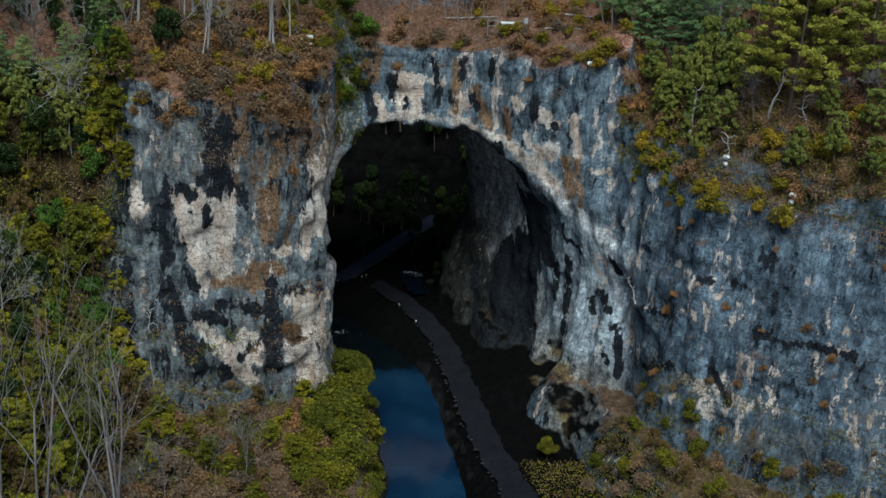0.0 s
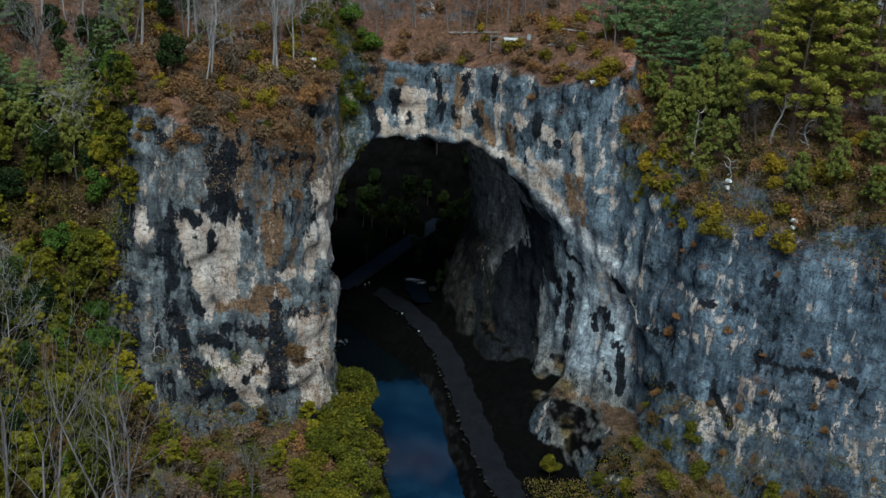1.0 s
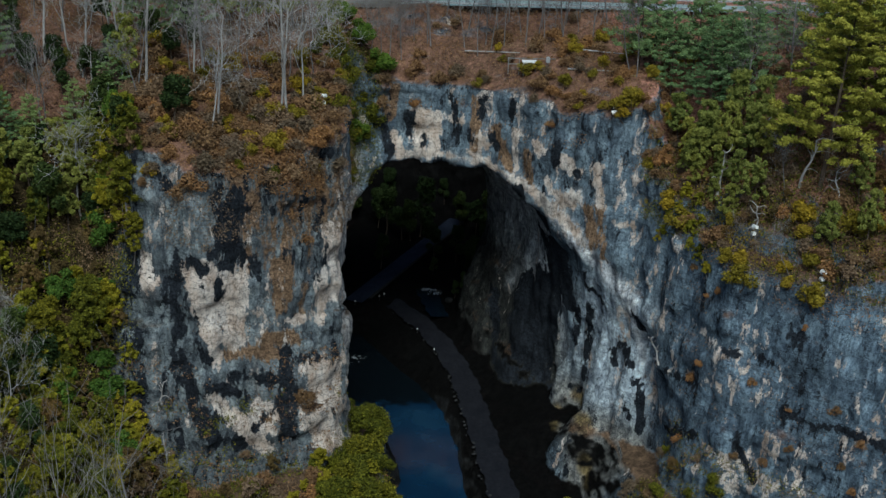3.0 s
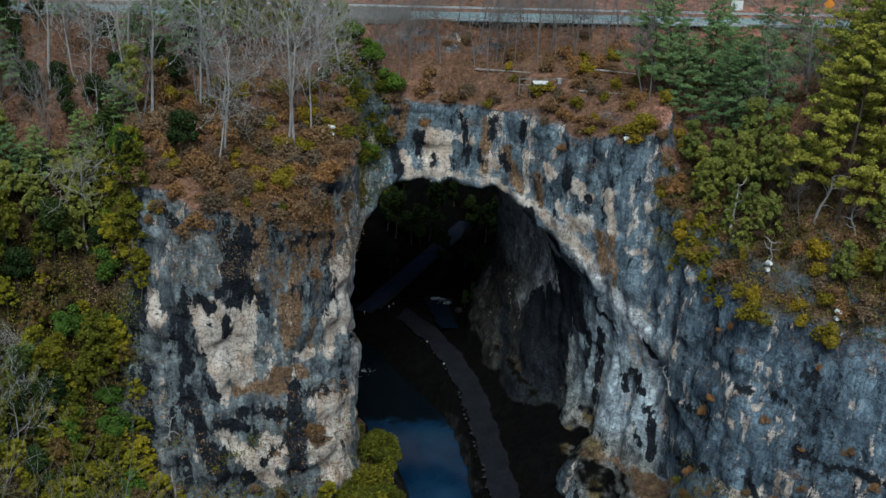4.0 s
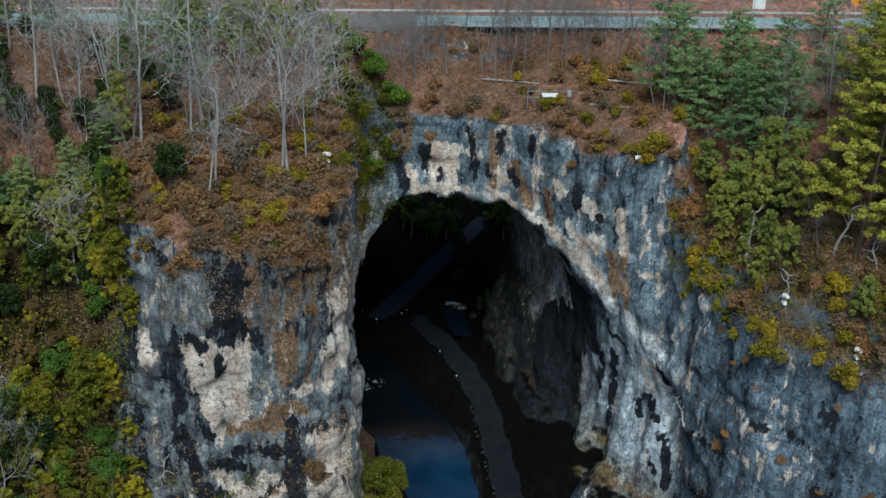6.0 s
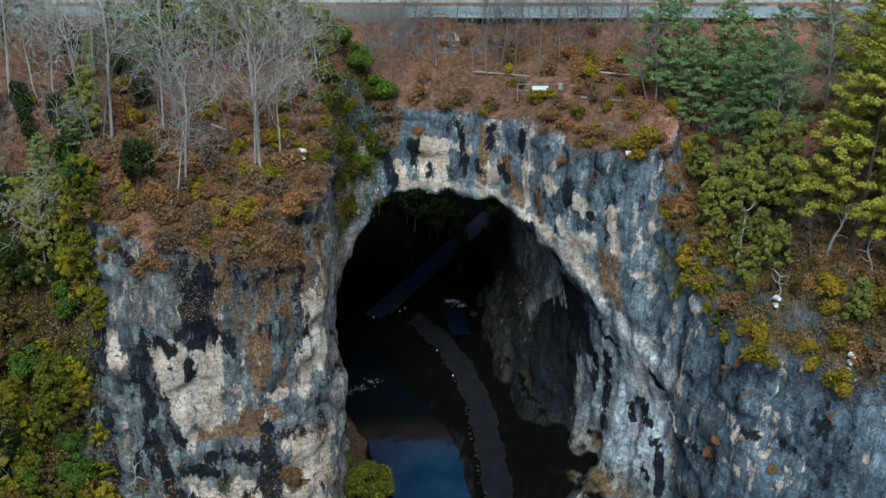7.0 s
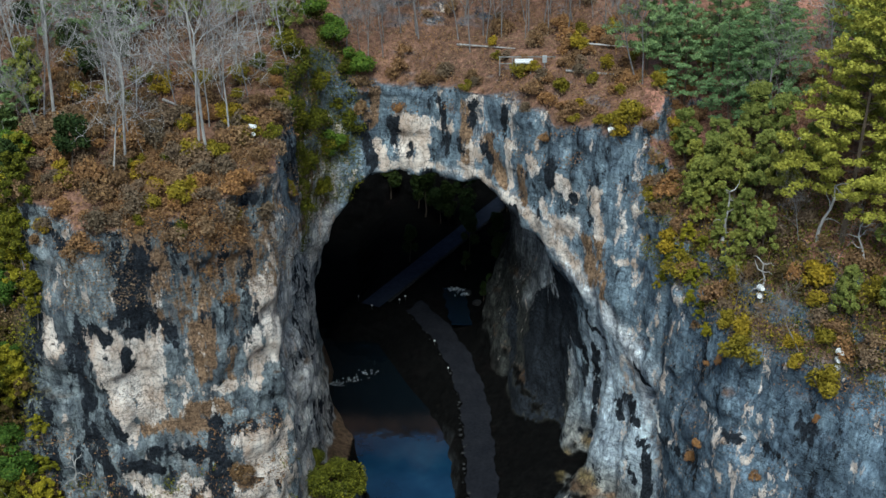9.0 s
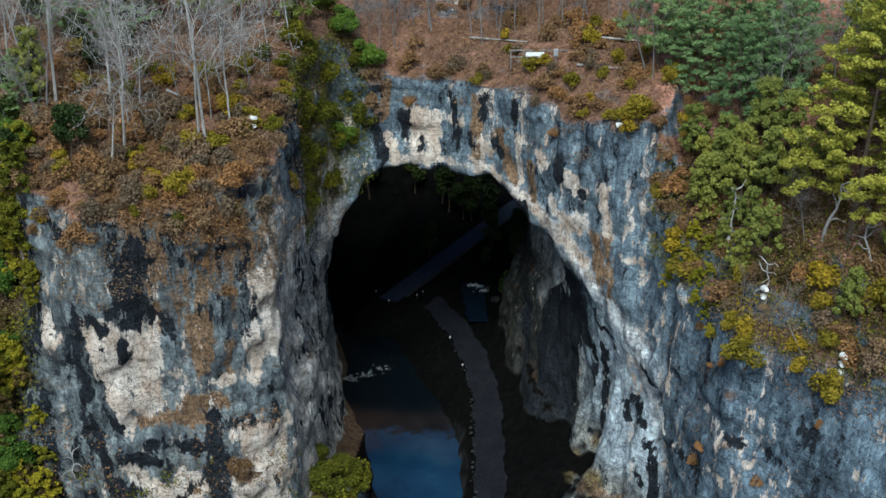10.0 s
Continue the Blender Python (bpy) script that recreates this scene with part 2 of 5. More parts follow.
def grain(x, y, z, size, shift=0.0):
    """Smooth lattice noise, -1 to 1, for arrays of places."""
    out = None
    p = [np.asarray(v, np.float32) / np.float32(size) + np.float32(shift * (i + 1.7)) for i, v in enumerate((x, y, z))]
    base = [np.floor(v).astype(np.int32) for v in p]
    frac = [v - b for v, b in zip(p, base)]
    frac = [v * v * (3 - 2 * v) for v in frac]
    out = 0.0
    for i in (0, 1):
        wx = frac[0] if i else 1 - frac[0]
        for j in (0, 1):
            wy = frac[1] if j else 1 - frac[1]
            for k in (0, 1):
                wz = frac[2] if k else 1 - frac[2]
                out = out + wx * wy * wz * LATTICE[(base[0] + i) & 63, (base[1] + j) & 63, (base[2] + k) & 63]
    return out * 2 - 1


def outline_distance(px, py, ring):
    """Distance to a closed outline: negative inside it."""
    best, inside = np.full(px.shape, 1e9), np.zeros(px.shape, bool)
    for (ax, ay), (bx, by) in zip(ring, ring[1:] + ring[:1]):
        ex, ey = bx - ax, by - ay
        u = np.clip(((px - ax) * ex + (py - ay) * ey) / (ex * ex + ey * ey), 0, 1)
        best = np.minimum(best, (px - ax - u * ex) ** 2 + (py - ay - u * ey) ** 2)
        cross = (ay > py) != (by > py)
        with np.errstate(divide="ignore", invalid="ignore"):
            inside ^= cross & (px < (bx - ax) * (py - ay) / (by - ay if by != ay else 1e-9) + ax)
    return np.where(inside, -1, 1) * np.sqrt(best)


# the open gorge before the bridge, and the one behind it
GORGE = [(-130, -95), (-95, -64), (-62, -46), (-40, -37), (-34.5, -39.5), (-25.5, -42.4), (-16, -38.2), (-10.8, -33.0), (-9.9, -30), (-10.5, -20), (-12.4, -10),
         (-10.4, -2.6), (-7, -0.8), (-3, 0), (3, -0.3), (9, -4.6), (14, -10), (20.5, -16.5), (26, -24), (29, -33), (33.5, -43), (39, -49.5), (46, -56.5),
         (64, -75), (96, -110), (96, -260), (-130, -260)]
# ring kept small and closed so that less sky light enters the tunnel
BACK = [(-30, 50), (17, 50), (21, 60), (20, 70), (6, 77), (-26, 76), (-38, 66)]
CREEK_Y = [-200, -40, -17, -5, 4, 13, 26, 60, 140]
CREEK_L = [-8, -2.5, -3, -5, -8.5, -13, -15.5, -22, -30]
CREEK_R = [3, 5.6, 5.6, 4.6, 1.6, -3.5, -9.5, -16, -24]
TRAIL_Y = [-200, -45, -31, -10, 5, 16, 24, 31, 38]
TRAIL_X = [20, 13.0, 10.6, 9.0, 7.7, 5.2, 2.0, -2.4, -7.5]
TRAIL_Z = [2.2, 2.2, 2.2, 2.3, 2.5, 2.8, 3.3, 3.9, 4.6]


def creek(y):
    return np.interp(y, CREEK_Y, CREEK_L), np.interp(y, CREEK_Y, CREEK_R)


def floor_height(x, y):
    left, right = creek(y)
    tx, tz = np.interp(y, TRAIL_Y, TRAIL_X), np.interp(y, TRAIL_Y, TRAIL_Z)
    out = smooth(-13, -21, y)
    h = np.full(np.shape(x), -1.3)
    d = left - x
    bank = np.minimum(d * (0.45 + 2.6 * out) - 1.0, 4 + 6 * out + 0.12 * np.clip(d - 4, 0, 16) + 0.6 * out * np.maximum(d - 24, 0))
    h = np.where(d > 0, np.maximum(h, bank + 1.2 * out * np.sin(x * 0.5) * np.sin(y * 0.37)), h)
    e = x - right
    edge = np.maximum(tx - 2.6, right + 0.6)
    h = np.where(e > 0, -1.1 + (tz + 1.1) * np.clip(e / (edge - right), 0, 1), h)
    f = x - tx - 2.6
    h = np.where((f > 0) & (e > 0), tz + np.minimum(f * 0.6 * (1 - out) + 1.4 * np.maximum(f - 7.6, 0) * out, (4 + 3 * out) * smooth(32, 16, y)), h)
    # the terrace road of the upper valley
    u = np.clip(((x + 9) * 16 + (y - 32) * 33) / (16 * 16 + 33 * 33), -0.1, 3)
    r = np.hypot(x + 9 - 16 * u, y - 32 - 33 * u)
    road = smooth(8, 3.2, r) * smooth(26, 31, y)
    h = h * (1 - road) + (4.7 + 0.6 * u) * road
    return h


def plateau_height(x, y, sd):
    left = 49.3 + 0.30 * np.clip(y + 40, -20, 26) + 0.10 * np.clip(-x - 24, 0, 40)
    right = 50.2 + 4.6 * smooth(0, 7.5, sd) + 0.14 * np.clip(sd - 7, 0, 20)
    m = smooth(-13, -6, x)
    h = left * (1 - m) + right * m
    road = smooth(8, 12.5, y) * smooth(-300, -60, x)
    h = h * (1 - road) + 59 * road
    return h + 0.22 * np.clip(y - 25, 0, 90) + 0.03 * np.clip(y - 100, 0, 400)


def tunnel_roof(x, y):
    left = np.interp(y, [-60, -34, -22, -10, 0, 12, 25, 34, 50], [-13, -10.0, -10.5, -12.4, -14.0, -15.7, -19, -24, -33])
    right = np.interp(y, [-60, -32, -26, -20, -11, -1, 4, 10, 15, 22, 27, 34, 50], [32, 29.4, 28.6, 25.5, 21.6, 18.8, 18.0, 17.0, 14.8, 13.4, 13.4, 15.5, 20])
    c, w = (left + right) / 2, (right - left) / 2
    u = (x - c) / w
    a = np.where(u < 0, 2.95, 2.7 + 1.0 * smooth(-8, 2, y))
    return 9 + 30.7 * np.clip(1 - np.abs(u) ** a, 0, 1) ** (1 / a), w * (1 - np.abs(u))


CELL = 0.8
LOW, HIGH = (-100.0, -104.0, -4.0), (88.0, 100.0, 84.0)
gx, gy, gz = [np.arange(a, b, CELL, dtype=np.float32) for a, b in zip(LOW, HIGH)]
X2, Y2 = np.meshgrid(gx, gy, indexing="ij")
SD = outline_distance(X2, Y2, GORGE)
SDB = outline_distance(X2, Y2, BACK)
TOP = plateau_height(X2, Y2, SD) + 0.7 * grain(X2, Y2, 0 * X2, 7) + 0.4 * grain(X2, Y2, 0 * X2, 2.6)
FLOOR = floor_height(X2, Y2) + 0.35 * grain(X2, Y2, 0 * X2 + 9, 4) * (np.abs(X2 - np.interp(Y2, TRAIL_Y, TRAIL_X)) > 3)
ROOF, WALL = tunnel_roof(X2, Y2)
TUNNEL = (Y2 < 56) & (Y2 > -36)
deep = smooth(-11, 2, Y2) * (X2 > 4)
LEAN, PIVOT = 0.16 + 0.12 * deep + 0.08 * smooth(6, 14, Y2) * (X2 > 4), 10 + 12 * deep
X, Y, Z = [v.astype(np.float32) for v in np.meshgrid(gx, gy, gz, indexing="ij")]
rough = 1.25 * grain(X, Y, Z * 0.35, 9) + 0.6 * grain(X, Y, Z * 0.4, 4.2, 3) + 0.4 * grain(X, Y, Z * 0.9, 1.9, 5)
# flutes of the wall beside the opening
rough += 0.55 * np.sin((X - Y) * 1.5 + 1.6 * grain(X, Y, Z * 0.4, 5, 19)) * (smooth(18, 22, X) * smooth(31, 28, X) * smooth(36, 30, Z) * smooth(-40, -34, Y))
# ledges of the bedding
rough += 0.34 * np.sign(np.sin(Z * 1.15 + 0.05 * X + 1.4 * grain(X, Y, Z, 12, 8))) * (0.5 + 0.5 * grain(X, Y, Z, 6, 2))
slope = (0.10 + 0.85 * smooth(-33, -42, X2) + 0.12 * smooth(24, 40, X2))[..., None]
firm = (smooth(-31, -27, X2) * smooth(-9, -11, X2) * 0.75)[..., None]
gorge = SD[..., None] + slope * np.where(Z > 31, 1 - firm, 1) * (31 - Z)
shelf = smooth(27, 32, X2)[..., None]
gorge = gorge - shelf * np.interp(Z, [35, 39, 43, 47, 52, 60], [0, 0.6, 1.4, 3.0, 7.5, 13]).astype(np.float32) + rough
back = SDB[..., None] + 0.35 * (6 - Z) + rough
solid = np.minimum(TOP[..., None] - Z, np.minimum(gorge, back))
bore = np.where(TUNNEL, 0, 99)[..., None] + np.maximum(Z - ROOF[..., None], -WALL[..., None] + LEAN[..., None] * (PIVOT[..., None] - Z)) + 0.75 * rough
solid = np.minimum(solid, bore)
# the fluted column at the foot of the opening, and the cleft beside it
for cx, cy, r, h in ((26.0, -19.0, 3.7, 19.5), (28.6, -24.2, 3.0, 20.0), (22.6, -10.0, 3.2, 12.5), (23.0, -20.6, 4.7, 9.0)):
    lump = r * np.clip(1.25 - np.clip(Z / h, 0, 2) ** 2.2 * 0.75, -1, 1.2) - np.hypot(X - cx, (Y - cy) * 0.8) + 0.45 * rough
    solid = np.maximum(solid, lump)
cleft_x, cleft_y = np.interp(Z, [5, 10, 17, 25], [27.2, 28.6, 29.0, 28.2]), np.interp(Z, [5, 10, 17, 25], [-34, -32, -30, -28])
cleft = np.hypot((X - cleft_x) * 1.0, (Y - cleft_y) * 0.22) - 0.95 * smooth(4, 8, Z) * smooth(27, 22, Z) + 0.25 * rough
solid = np.minimum(solid, cleft + 0.2)
solid = np.maximum(solid, FLOOR[..., None] - Z)
del rough, gorge, back, bore, cleft, cleft_x, cleft_y


def ground_at(x, y, under=999.0):
    """Height of the highest solid ground at a place, below a height."""
    i, j = int(round((x - LOW[0]) / CELL)), int(round((y - LOW[1]) / CELL))
    column = solid[min(max(i, 0), len(gx) - 1), min(max(j, 0), len(gy) - 1)]
    for k in range(len(gz) - 2, -1, -1):
        if gz[k] < under and column[k] > 0 >= column[k + 1]:
            return float(gz[k] + CELL * column[k] / (column[k] - column[k + 1]))
    return float(LOW[2])


def surface_net(f):
    """Quads of the zero surface of a field: one vertex in each cell that it crosses."""
    s = f > 0
    nx, ny, nz = f.shape
    count = np.zeros((nx - 1, ny - 1, nz - 1), np.int8)
    for i in (0, 1):
        for j in (0, 1):
            for k in (0, 1):
                count += s[i:nx - 1 + i, j:ny - 1 + j, k:nz - 1 + k]
    cells = np.argwhere((count > 0) & (count < 8))
    index = np.full(count.shape, -1, np.int32)
    index[tuple(cells.T)] = np.arange(len(cells))
    total, hits = np.zeros((len(cells), 3)), np.zeros(len(cells))
    corners = [(i, j, k) for i in (0, 1) for j in (0, 1) for k in (0, 1)]
    for a in corners:
        for b in corners:
            if sum(b) - sum(a) == 1 and all(q >= p for p, q in zip(a, b)):
                fa, fb = f[tuple((cells + a).T)], f[tuple((cells + b).T)]
                cross = (fa > 0) != (fb > 0)
                u = np.where(cross, fa / np.where(cross, fa - fb, 1), 0)
                total += cross[:, None] * (np.array(a) + u[:, None] * (np.array(b) - np.array(a)))
                hits += cross
    places = (cells + total / hits[:, None]) * CELL + np.array(LOW)
    quads = []
    for axis in range(3):
        o, p = (axis + 1) % 3, (axis + 2) % 3
        step = [np.eye(3, dtype=int)[v] for v in (axis, o, p)]
        hi = tuple(slice(1, None) if v == axis else slice(None) for v in range(3))
        lo = tuple(slice(None, -1) if v == axis else slice(None) for v in range(3))
        for first in (True, False):
            e = np.argwhere(s[lo] & ~s[hi] if first else ~s[lo] & s[hi])
            e = e[(e[:, o] > 0) & (e[:, p] > 0) & (e[:, o] < f.shape[o] - 1) & (e[:, p] < f.shape[p] - 1)]
            ring = [e - step[1] - step[2], e - step[2], e, e - step[1]]
            q = np.stack([index[tuple(v.T)] for v in ring], 1)
            quads.append(q if first else q[:, ::-1])
    return places, np.concatenate(quads)


def split_quads(places, quads):
    """Each quad into four, with smoothed corners."""
    n = len(places)
    edges = np.sort(np.stack([quads, np.roll(quads, -1, 1)], 2).reshape(-1, 2), 1)
    key, inverse = np.unique(edges[:, 0].astype(np.int64) * n + edges[:, 1], return_inverse=True)
    middle = (places[key // n] + places[key % n]) / 2
    centre = places[quads].mean(1)
    m = inverse.reshape(-1, 4) + n
    c = np.arange(len(quads)) + n + len(key)
    fine = np.concatenate([np.stack([quads[:, i], m[:, i], c, m[:, i - 1]], 1) for i in range(4)])
    return np.concatenate([places, middle, centre]), fine


def normals_of(places, quads):
    n = np.cross(places[quads[:, 2]] - places[quads[:, 0]], places[quads[:, 3]] - places[quads[:, 1]])
    out = np.zeros_like(places)
    for k in range(4):
        for a in range(3):
            out[:, a] += np.bincount(quads[:, k], n[:, a], len(places))
    return out / np.maximum(np.linalg.norm(out, axis=1, keepdims=True), 1e-9)


# ================= helpers for things =================
def mesh_of(name, places, faces, materials):
    me = bpy.data.meshes.new(name)
    me.from_pydata([tuple(p) for p in places], [], [tuple(f) for f in faces])
    for m in materials if isinstance(materials, (list, tuple)) else [materials]:
        me.materials.append(m)
    return me


def part(name, bm, material, parent=None, label=""):
    """Links a bmesh, or a list of places and faces, as one mesh object under a thing."""
    if isinstance(bm, tuple):
        me = mesh_of(name, bm[0], bm[1], material)
    else:
        me = bpy.data.meshes.new(name)
        bm.to_mesh(me)
        bm.free()
        me.materials.append(material)
    ob = new(name, me)
    ob.parent = parent
    return tagged(ob, label)


def thing(name, m, label, category, group="", kind=""):
    ob = new(name)
    ob.matrix_world = m
    return tagged(ob, label, category, group, kind)


def box(bm, size, at=(0, 0, 0), turn=(0, 0, 0), bevel=0.0):
    r = bmesh.ops.create_cube(bm, size=1, matrix=pose(*at, *turn) @ Matrix.Diagonal((*size, 1)))
    if bevel:
        e = list({e for v in r["verts"] for e in v.link_edges})
        bmesh.ops.bevel(bm, geom=e, offset=bevel, segments=1, affect="EDGES")
    return bm


def tube(verts, faces, a, b, ra, rb, sides=5):
    a, b = Vector(a), Vector(b)
    d = (b - a).normalized()
    s = d.orthogonal().normalized()
    t = d.cross(s)
    n = len(verts)
    for p, r in ((a, ra), (b, rb)):
        for k in range(sides):
            w = 2 * math.pi * k / sides
            verts.append(p + (s * math.cos(w) + t * math.sin(w)) * r)
    for k in range(sides):
        q = (k + 1) % sides
        faces.append((n + k, n + q, n + sides + q, n + sides + k))


# ================= rock, ground =================
places, quads = surface_net(solid)
places, quads = split_quads(places, quads)
normal = normals_of(places, quads)
vx, vy, vz = places.T
steep = 1 - np.clip(normal[:, 2], 0, 1) ** 2
push = 0.30 * grain(vx, vy, vz * 0.5, 2.2, 11) + 0.20 * grain(vx, vy, vz * 0.8, 0.95, 13)
block = np.round(2.5 * grain(vx, vy, vz, 2.7, 17)) / 2.5
column = np.round(3 * grain(vx, vy, vz * 0.18, 2.1, 27)) / 3
push = steep * (push + 0.35 * block + 0.35 * column) + (1 - steep) * 0.10 * push
places = places + normal * push[:, None]
normal = normals_of(places, quads)
vx, vy, vz = places.T
flat = np.clip((normal[:, 2] - 0.35) / 0.3, 0, 1)
flat = np.where((vz > 9) & (vz < 47.5), np.clip((normal[:, 2] - 0.58) / 0.25, 0, 1), flat)
flat = np.maximum(flat, smooth(0.3, 0.55, normal[:, 2]) * smooth(28, 29.5, vx) * smooth(38, 40.5, vz))
flat = np.maximum(flat, smooth(-34.5, -38, vx))
# slopes inside and past the arch take the soil colour with its shade
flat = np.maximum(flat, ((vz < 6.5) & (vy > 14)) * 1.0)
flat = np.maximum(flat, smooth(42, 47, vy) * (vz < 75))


def strokes(rows, edge=1.0):
    """Weight of strokes along the rock, with ragged edges."""
    w = np.zeros(len(places))
    for ax, ay, az, bx, by, bz, r in rows:
        reach = r * 2.2 + 0.6
        near = np.flatnonzero((vx > min(ax, bx) - reach) & (vx < max(ax, bx) + reach) & (vz > min(az, bz) - reach) & (vz < max(az, bz) + reach)
                              & (vy > min(ay, by) - 2 * reach - 2) & (vy < max(ay, by) + 2 * reach + 2))
        px, py, pz = vx[near] - ax, (vy[near] - ay) * 0.5, vz[near] - az
        ex, ey, ez = bx - ax, (by - ay) * 0.5, bz - az
        u = np.clip((px * ex + py * ey + pz * ez) / (ex * ex + ey * ey + ez * ez + 1e-6), 0, 1)
        d = np.sqrt((px - u * ex) ** 2 + (py - u * ey) ** 2 + (pz - u * ez) ** 2)
        w[near] = np.maximum(w[near], np.clip(0.5 + (r - d) / max(1.35 * r, 1.0) + 0.55 * edge * ragged[near], 0, 1))
    return w


ragged = 0.45 * grain(vx, vy, vz * 0.35, 2.2, 21) + 0.35 * grain(vx, vy, vz * 0.5, 0.9, 23)
streak = 0.6 * grain(vx, vy, vz * 0.10, 1.7, 31) + 0.4 * grain(vx, vy, vz * 0.2, 0.7, 33)
patch = 0.6 * grain(vx, vy, vz * 0.6, 6, 35) + 0.4 * grain(vx, vy, vz * 0.7, 2.4, 37)
tone = np.array([0.168, 0.222, 0.270]) * (1 + 0.35 * patch + 0.25 * streak)[:, None]
tone = tone * (1 + smooth(-8, -11, vx)[:, None] * np.array([0.06, -0.06, -0.16]))
tone = tone * (1 - 0.12 * smooth(28, 31, vx))[:, None] * (1 + smooth(28, 31, vx)[:, None] * np.array([-0.04, 0.0, 0.05]))


def lay(colour, weight):
    global tone
    tone = tone * (1 - weight[:, None]) + np.array(colour) * weight[:, None]


# marks on the rock: both ends of each stroke and its half width
PALE_WEST = [(-27.1, -40.9, 37.4, -25.3, -41.9, 30.6, 0.95), (-25.3, -41.4, 38.0, -24.8, -41.6, 29.8, 0.89), (-23.2, -40.4, 36.9, -22.6, -40.0, 28.9, 0.96),
             (-21.9, -39.5, 37.1, -22.2, -39.8, 29.5, 0.58), (-27.4, -40.7, 38.0, -21.8, -39.3, 37.6, 0.44), (-32.7, -38.2, 38.4, -32.2, -39.3, 35.6, 0.84),
             (-11.9, -34.2, 40.3, -11.4, -33.1, 32.6, 0.92), (-12.6, -34.6, 35.5, -13.3, -35.1, 29.9, 0.86), (-14.8, -36.6, 30.3, -17.6, -38.3, 30.3, 0.46)]
PALE_FOOT = [(-25.0, -41.9, 22.6, -23.4, -41.3, 19.8, 0.66), (-23.3, -41.1, 20.0, -19.0, -40.3, 17.8, 0.94), (-20.2, -40.0, 21.1, -18.0, -39.9, 18.7, 0.60),
             (-21.2, -41.1, 17.4, -19.1, -39.8, 15.3, 0.95), (-13.2, -37.1, 24.3, -12.4, -37.1, 19.6, 1.35), (-13.8, -37.6, 19.9, -12.4, -37.3, 15.1, 1.51),
             (-10.9, -34.5, 24.3, -10.7, -36.4, 13.7, 0.62), (-15.1, -38.2, 24.5, -11.2, -35.3, 23.2, 0.40), (-25.2, -41.8, 30.5, -24.9, -41.6, 27.2, 0.39)]
BLACK_WEST = [(-22.8, -40.0, 45.3, -22.6, -39.7, 38.6, 1.31), (-23.9, -40.6, 45.1, -24.4, -41.2, 39.6, 0.50), (-24.4, -41.2, 36.4, -24.3, -40.8, 34.6, 0.36),
              (-22.3, -39.5, 38.8, -23.5, -40.5, 38.3, 0.69), (-30.7, -37.7, 48.4, -29.9, -38.6, 46.8, 0.56), (-18.8, -38.3, 48.8, -18.8, -38.5, 46.2, 0.36),
              (-27.1, -40.9, 38.7, -25.7, -41.5, 37.9, 0.57), (-29.1, -39.9, 35.9, -29.0, -40.5, 29.8, 0.71), (-20.7, -38.8, 38.2, -20.0, -38.8, 36.1, 0.51),
              (-23.7, -40.3, 46.9, -24.3, -40.7, 45.8, 0.55)]
BLACK_FOOT = [(-17.0, -38.3, 26.5, -17.1, -39.3, 16.4, 0.74), (-25.6, -42.5, 24.3, -22.1, -40.5, 22.4, 0.53), (-22.6, -40.8, 24.8, -17.3, -38.9, 23.2, 0.60),
              (-28.6, -40.9, 27.1, -27.6, -41.6, 22.8, 1.19), (-26.1, -42.4, 20.3, -25.0, -43.2, 17.6, 1.33), (-19.0, -39.9, 19.7, -20.2, -40.6, 18.4, 0.40),
              (-26.8, -41.7, 29.4, -25.9, -41.7, 27.2, 0.52), (-15.1, -37.7, 25.7, -12.5, -36.1, 25.1, 0.36), (-16.4, -38.8, 23.0, -16.1, -39.1, 16.3, 0.54),
              (-22.8, -41.5, 17.1, -22.2, -41.1, 16.0, 0.68)]
RUST_WEST = [(-22.7, -39.3, 49.1, -21.8, -39.2, 45.8, 0.80), (-21.4, -39.0, 47.7, -21.3, -38.9, 43.7, 0.50), (-18.1, -38.2, 37.9, -17.6, -38.0, 32.1, 0.77),
             (-16.8, -37.8, 40.5, -16.9, -37.9, 33.6, 0.70), (-19.2, -39.0, 28.3, -16.0, -37.9, 28.3, 0.92), (-22.9, -40.3, 27.6, -17.6, -38.5, 26.5, 0.66),
             (-19.6, -38.7, 47.6, -20.4, -38.6, 44.9, 0.56), (-14.9, -36.7, 34.4, -15.3, -37.1, 30.2, 0.59), (-10.3, -3.2, 36.9, -10.1, -24.2, 41.6, 0.66),
             (-13.2, -34.7, 46.1, -12.6, -34.0, 41.7, 0.64), (-20.9, -40.9, 18.2, -17.7, -39.5, 19.6, 0.54), (-13.5, -38.2, 19.6, -12.5, -37.3, 15.8, 0.55)]
PALE_CROWN = [(-0.7, 0.8, 45.8, -0.2, 0.3, 41.0, 0.95), (2.1, 0.9, 45.5, 1.8, 0.2, 41.6, 0.79), (-1.1, 0.9, 46.3, 5.0, -0.6, 45.7, 0.47),
              (14.7, -9.4, 44.8, 15.4, -10.8, 44.1, 0.68), (18.2, -13.7, 43.6, 19.6, -14.8, 42.3, 0.96), (21.9, -16.9, 43.4, 22.5, -18.3, 39.2, 0.59),
              (12.4, -6.3, 45.7, 12.8, -6.8, 40.2, 0.36), (25.8, -22.1, 43.9, 26.0, -22.4, 43.4, 0.36), (-3.8, 1.4, 42.9, -3.0, 0.3, 39.9, 0.56),
              (6.0, -1.6, 41.6, 9.0, -3.6, 40.3, 0.47), (16.5, -12.3, 39.9, 16.8, -12.8, 39.1, 0.45), (24.4, -21.4, 37.3, 25.9, -23.0, 37.7, 0.36)]
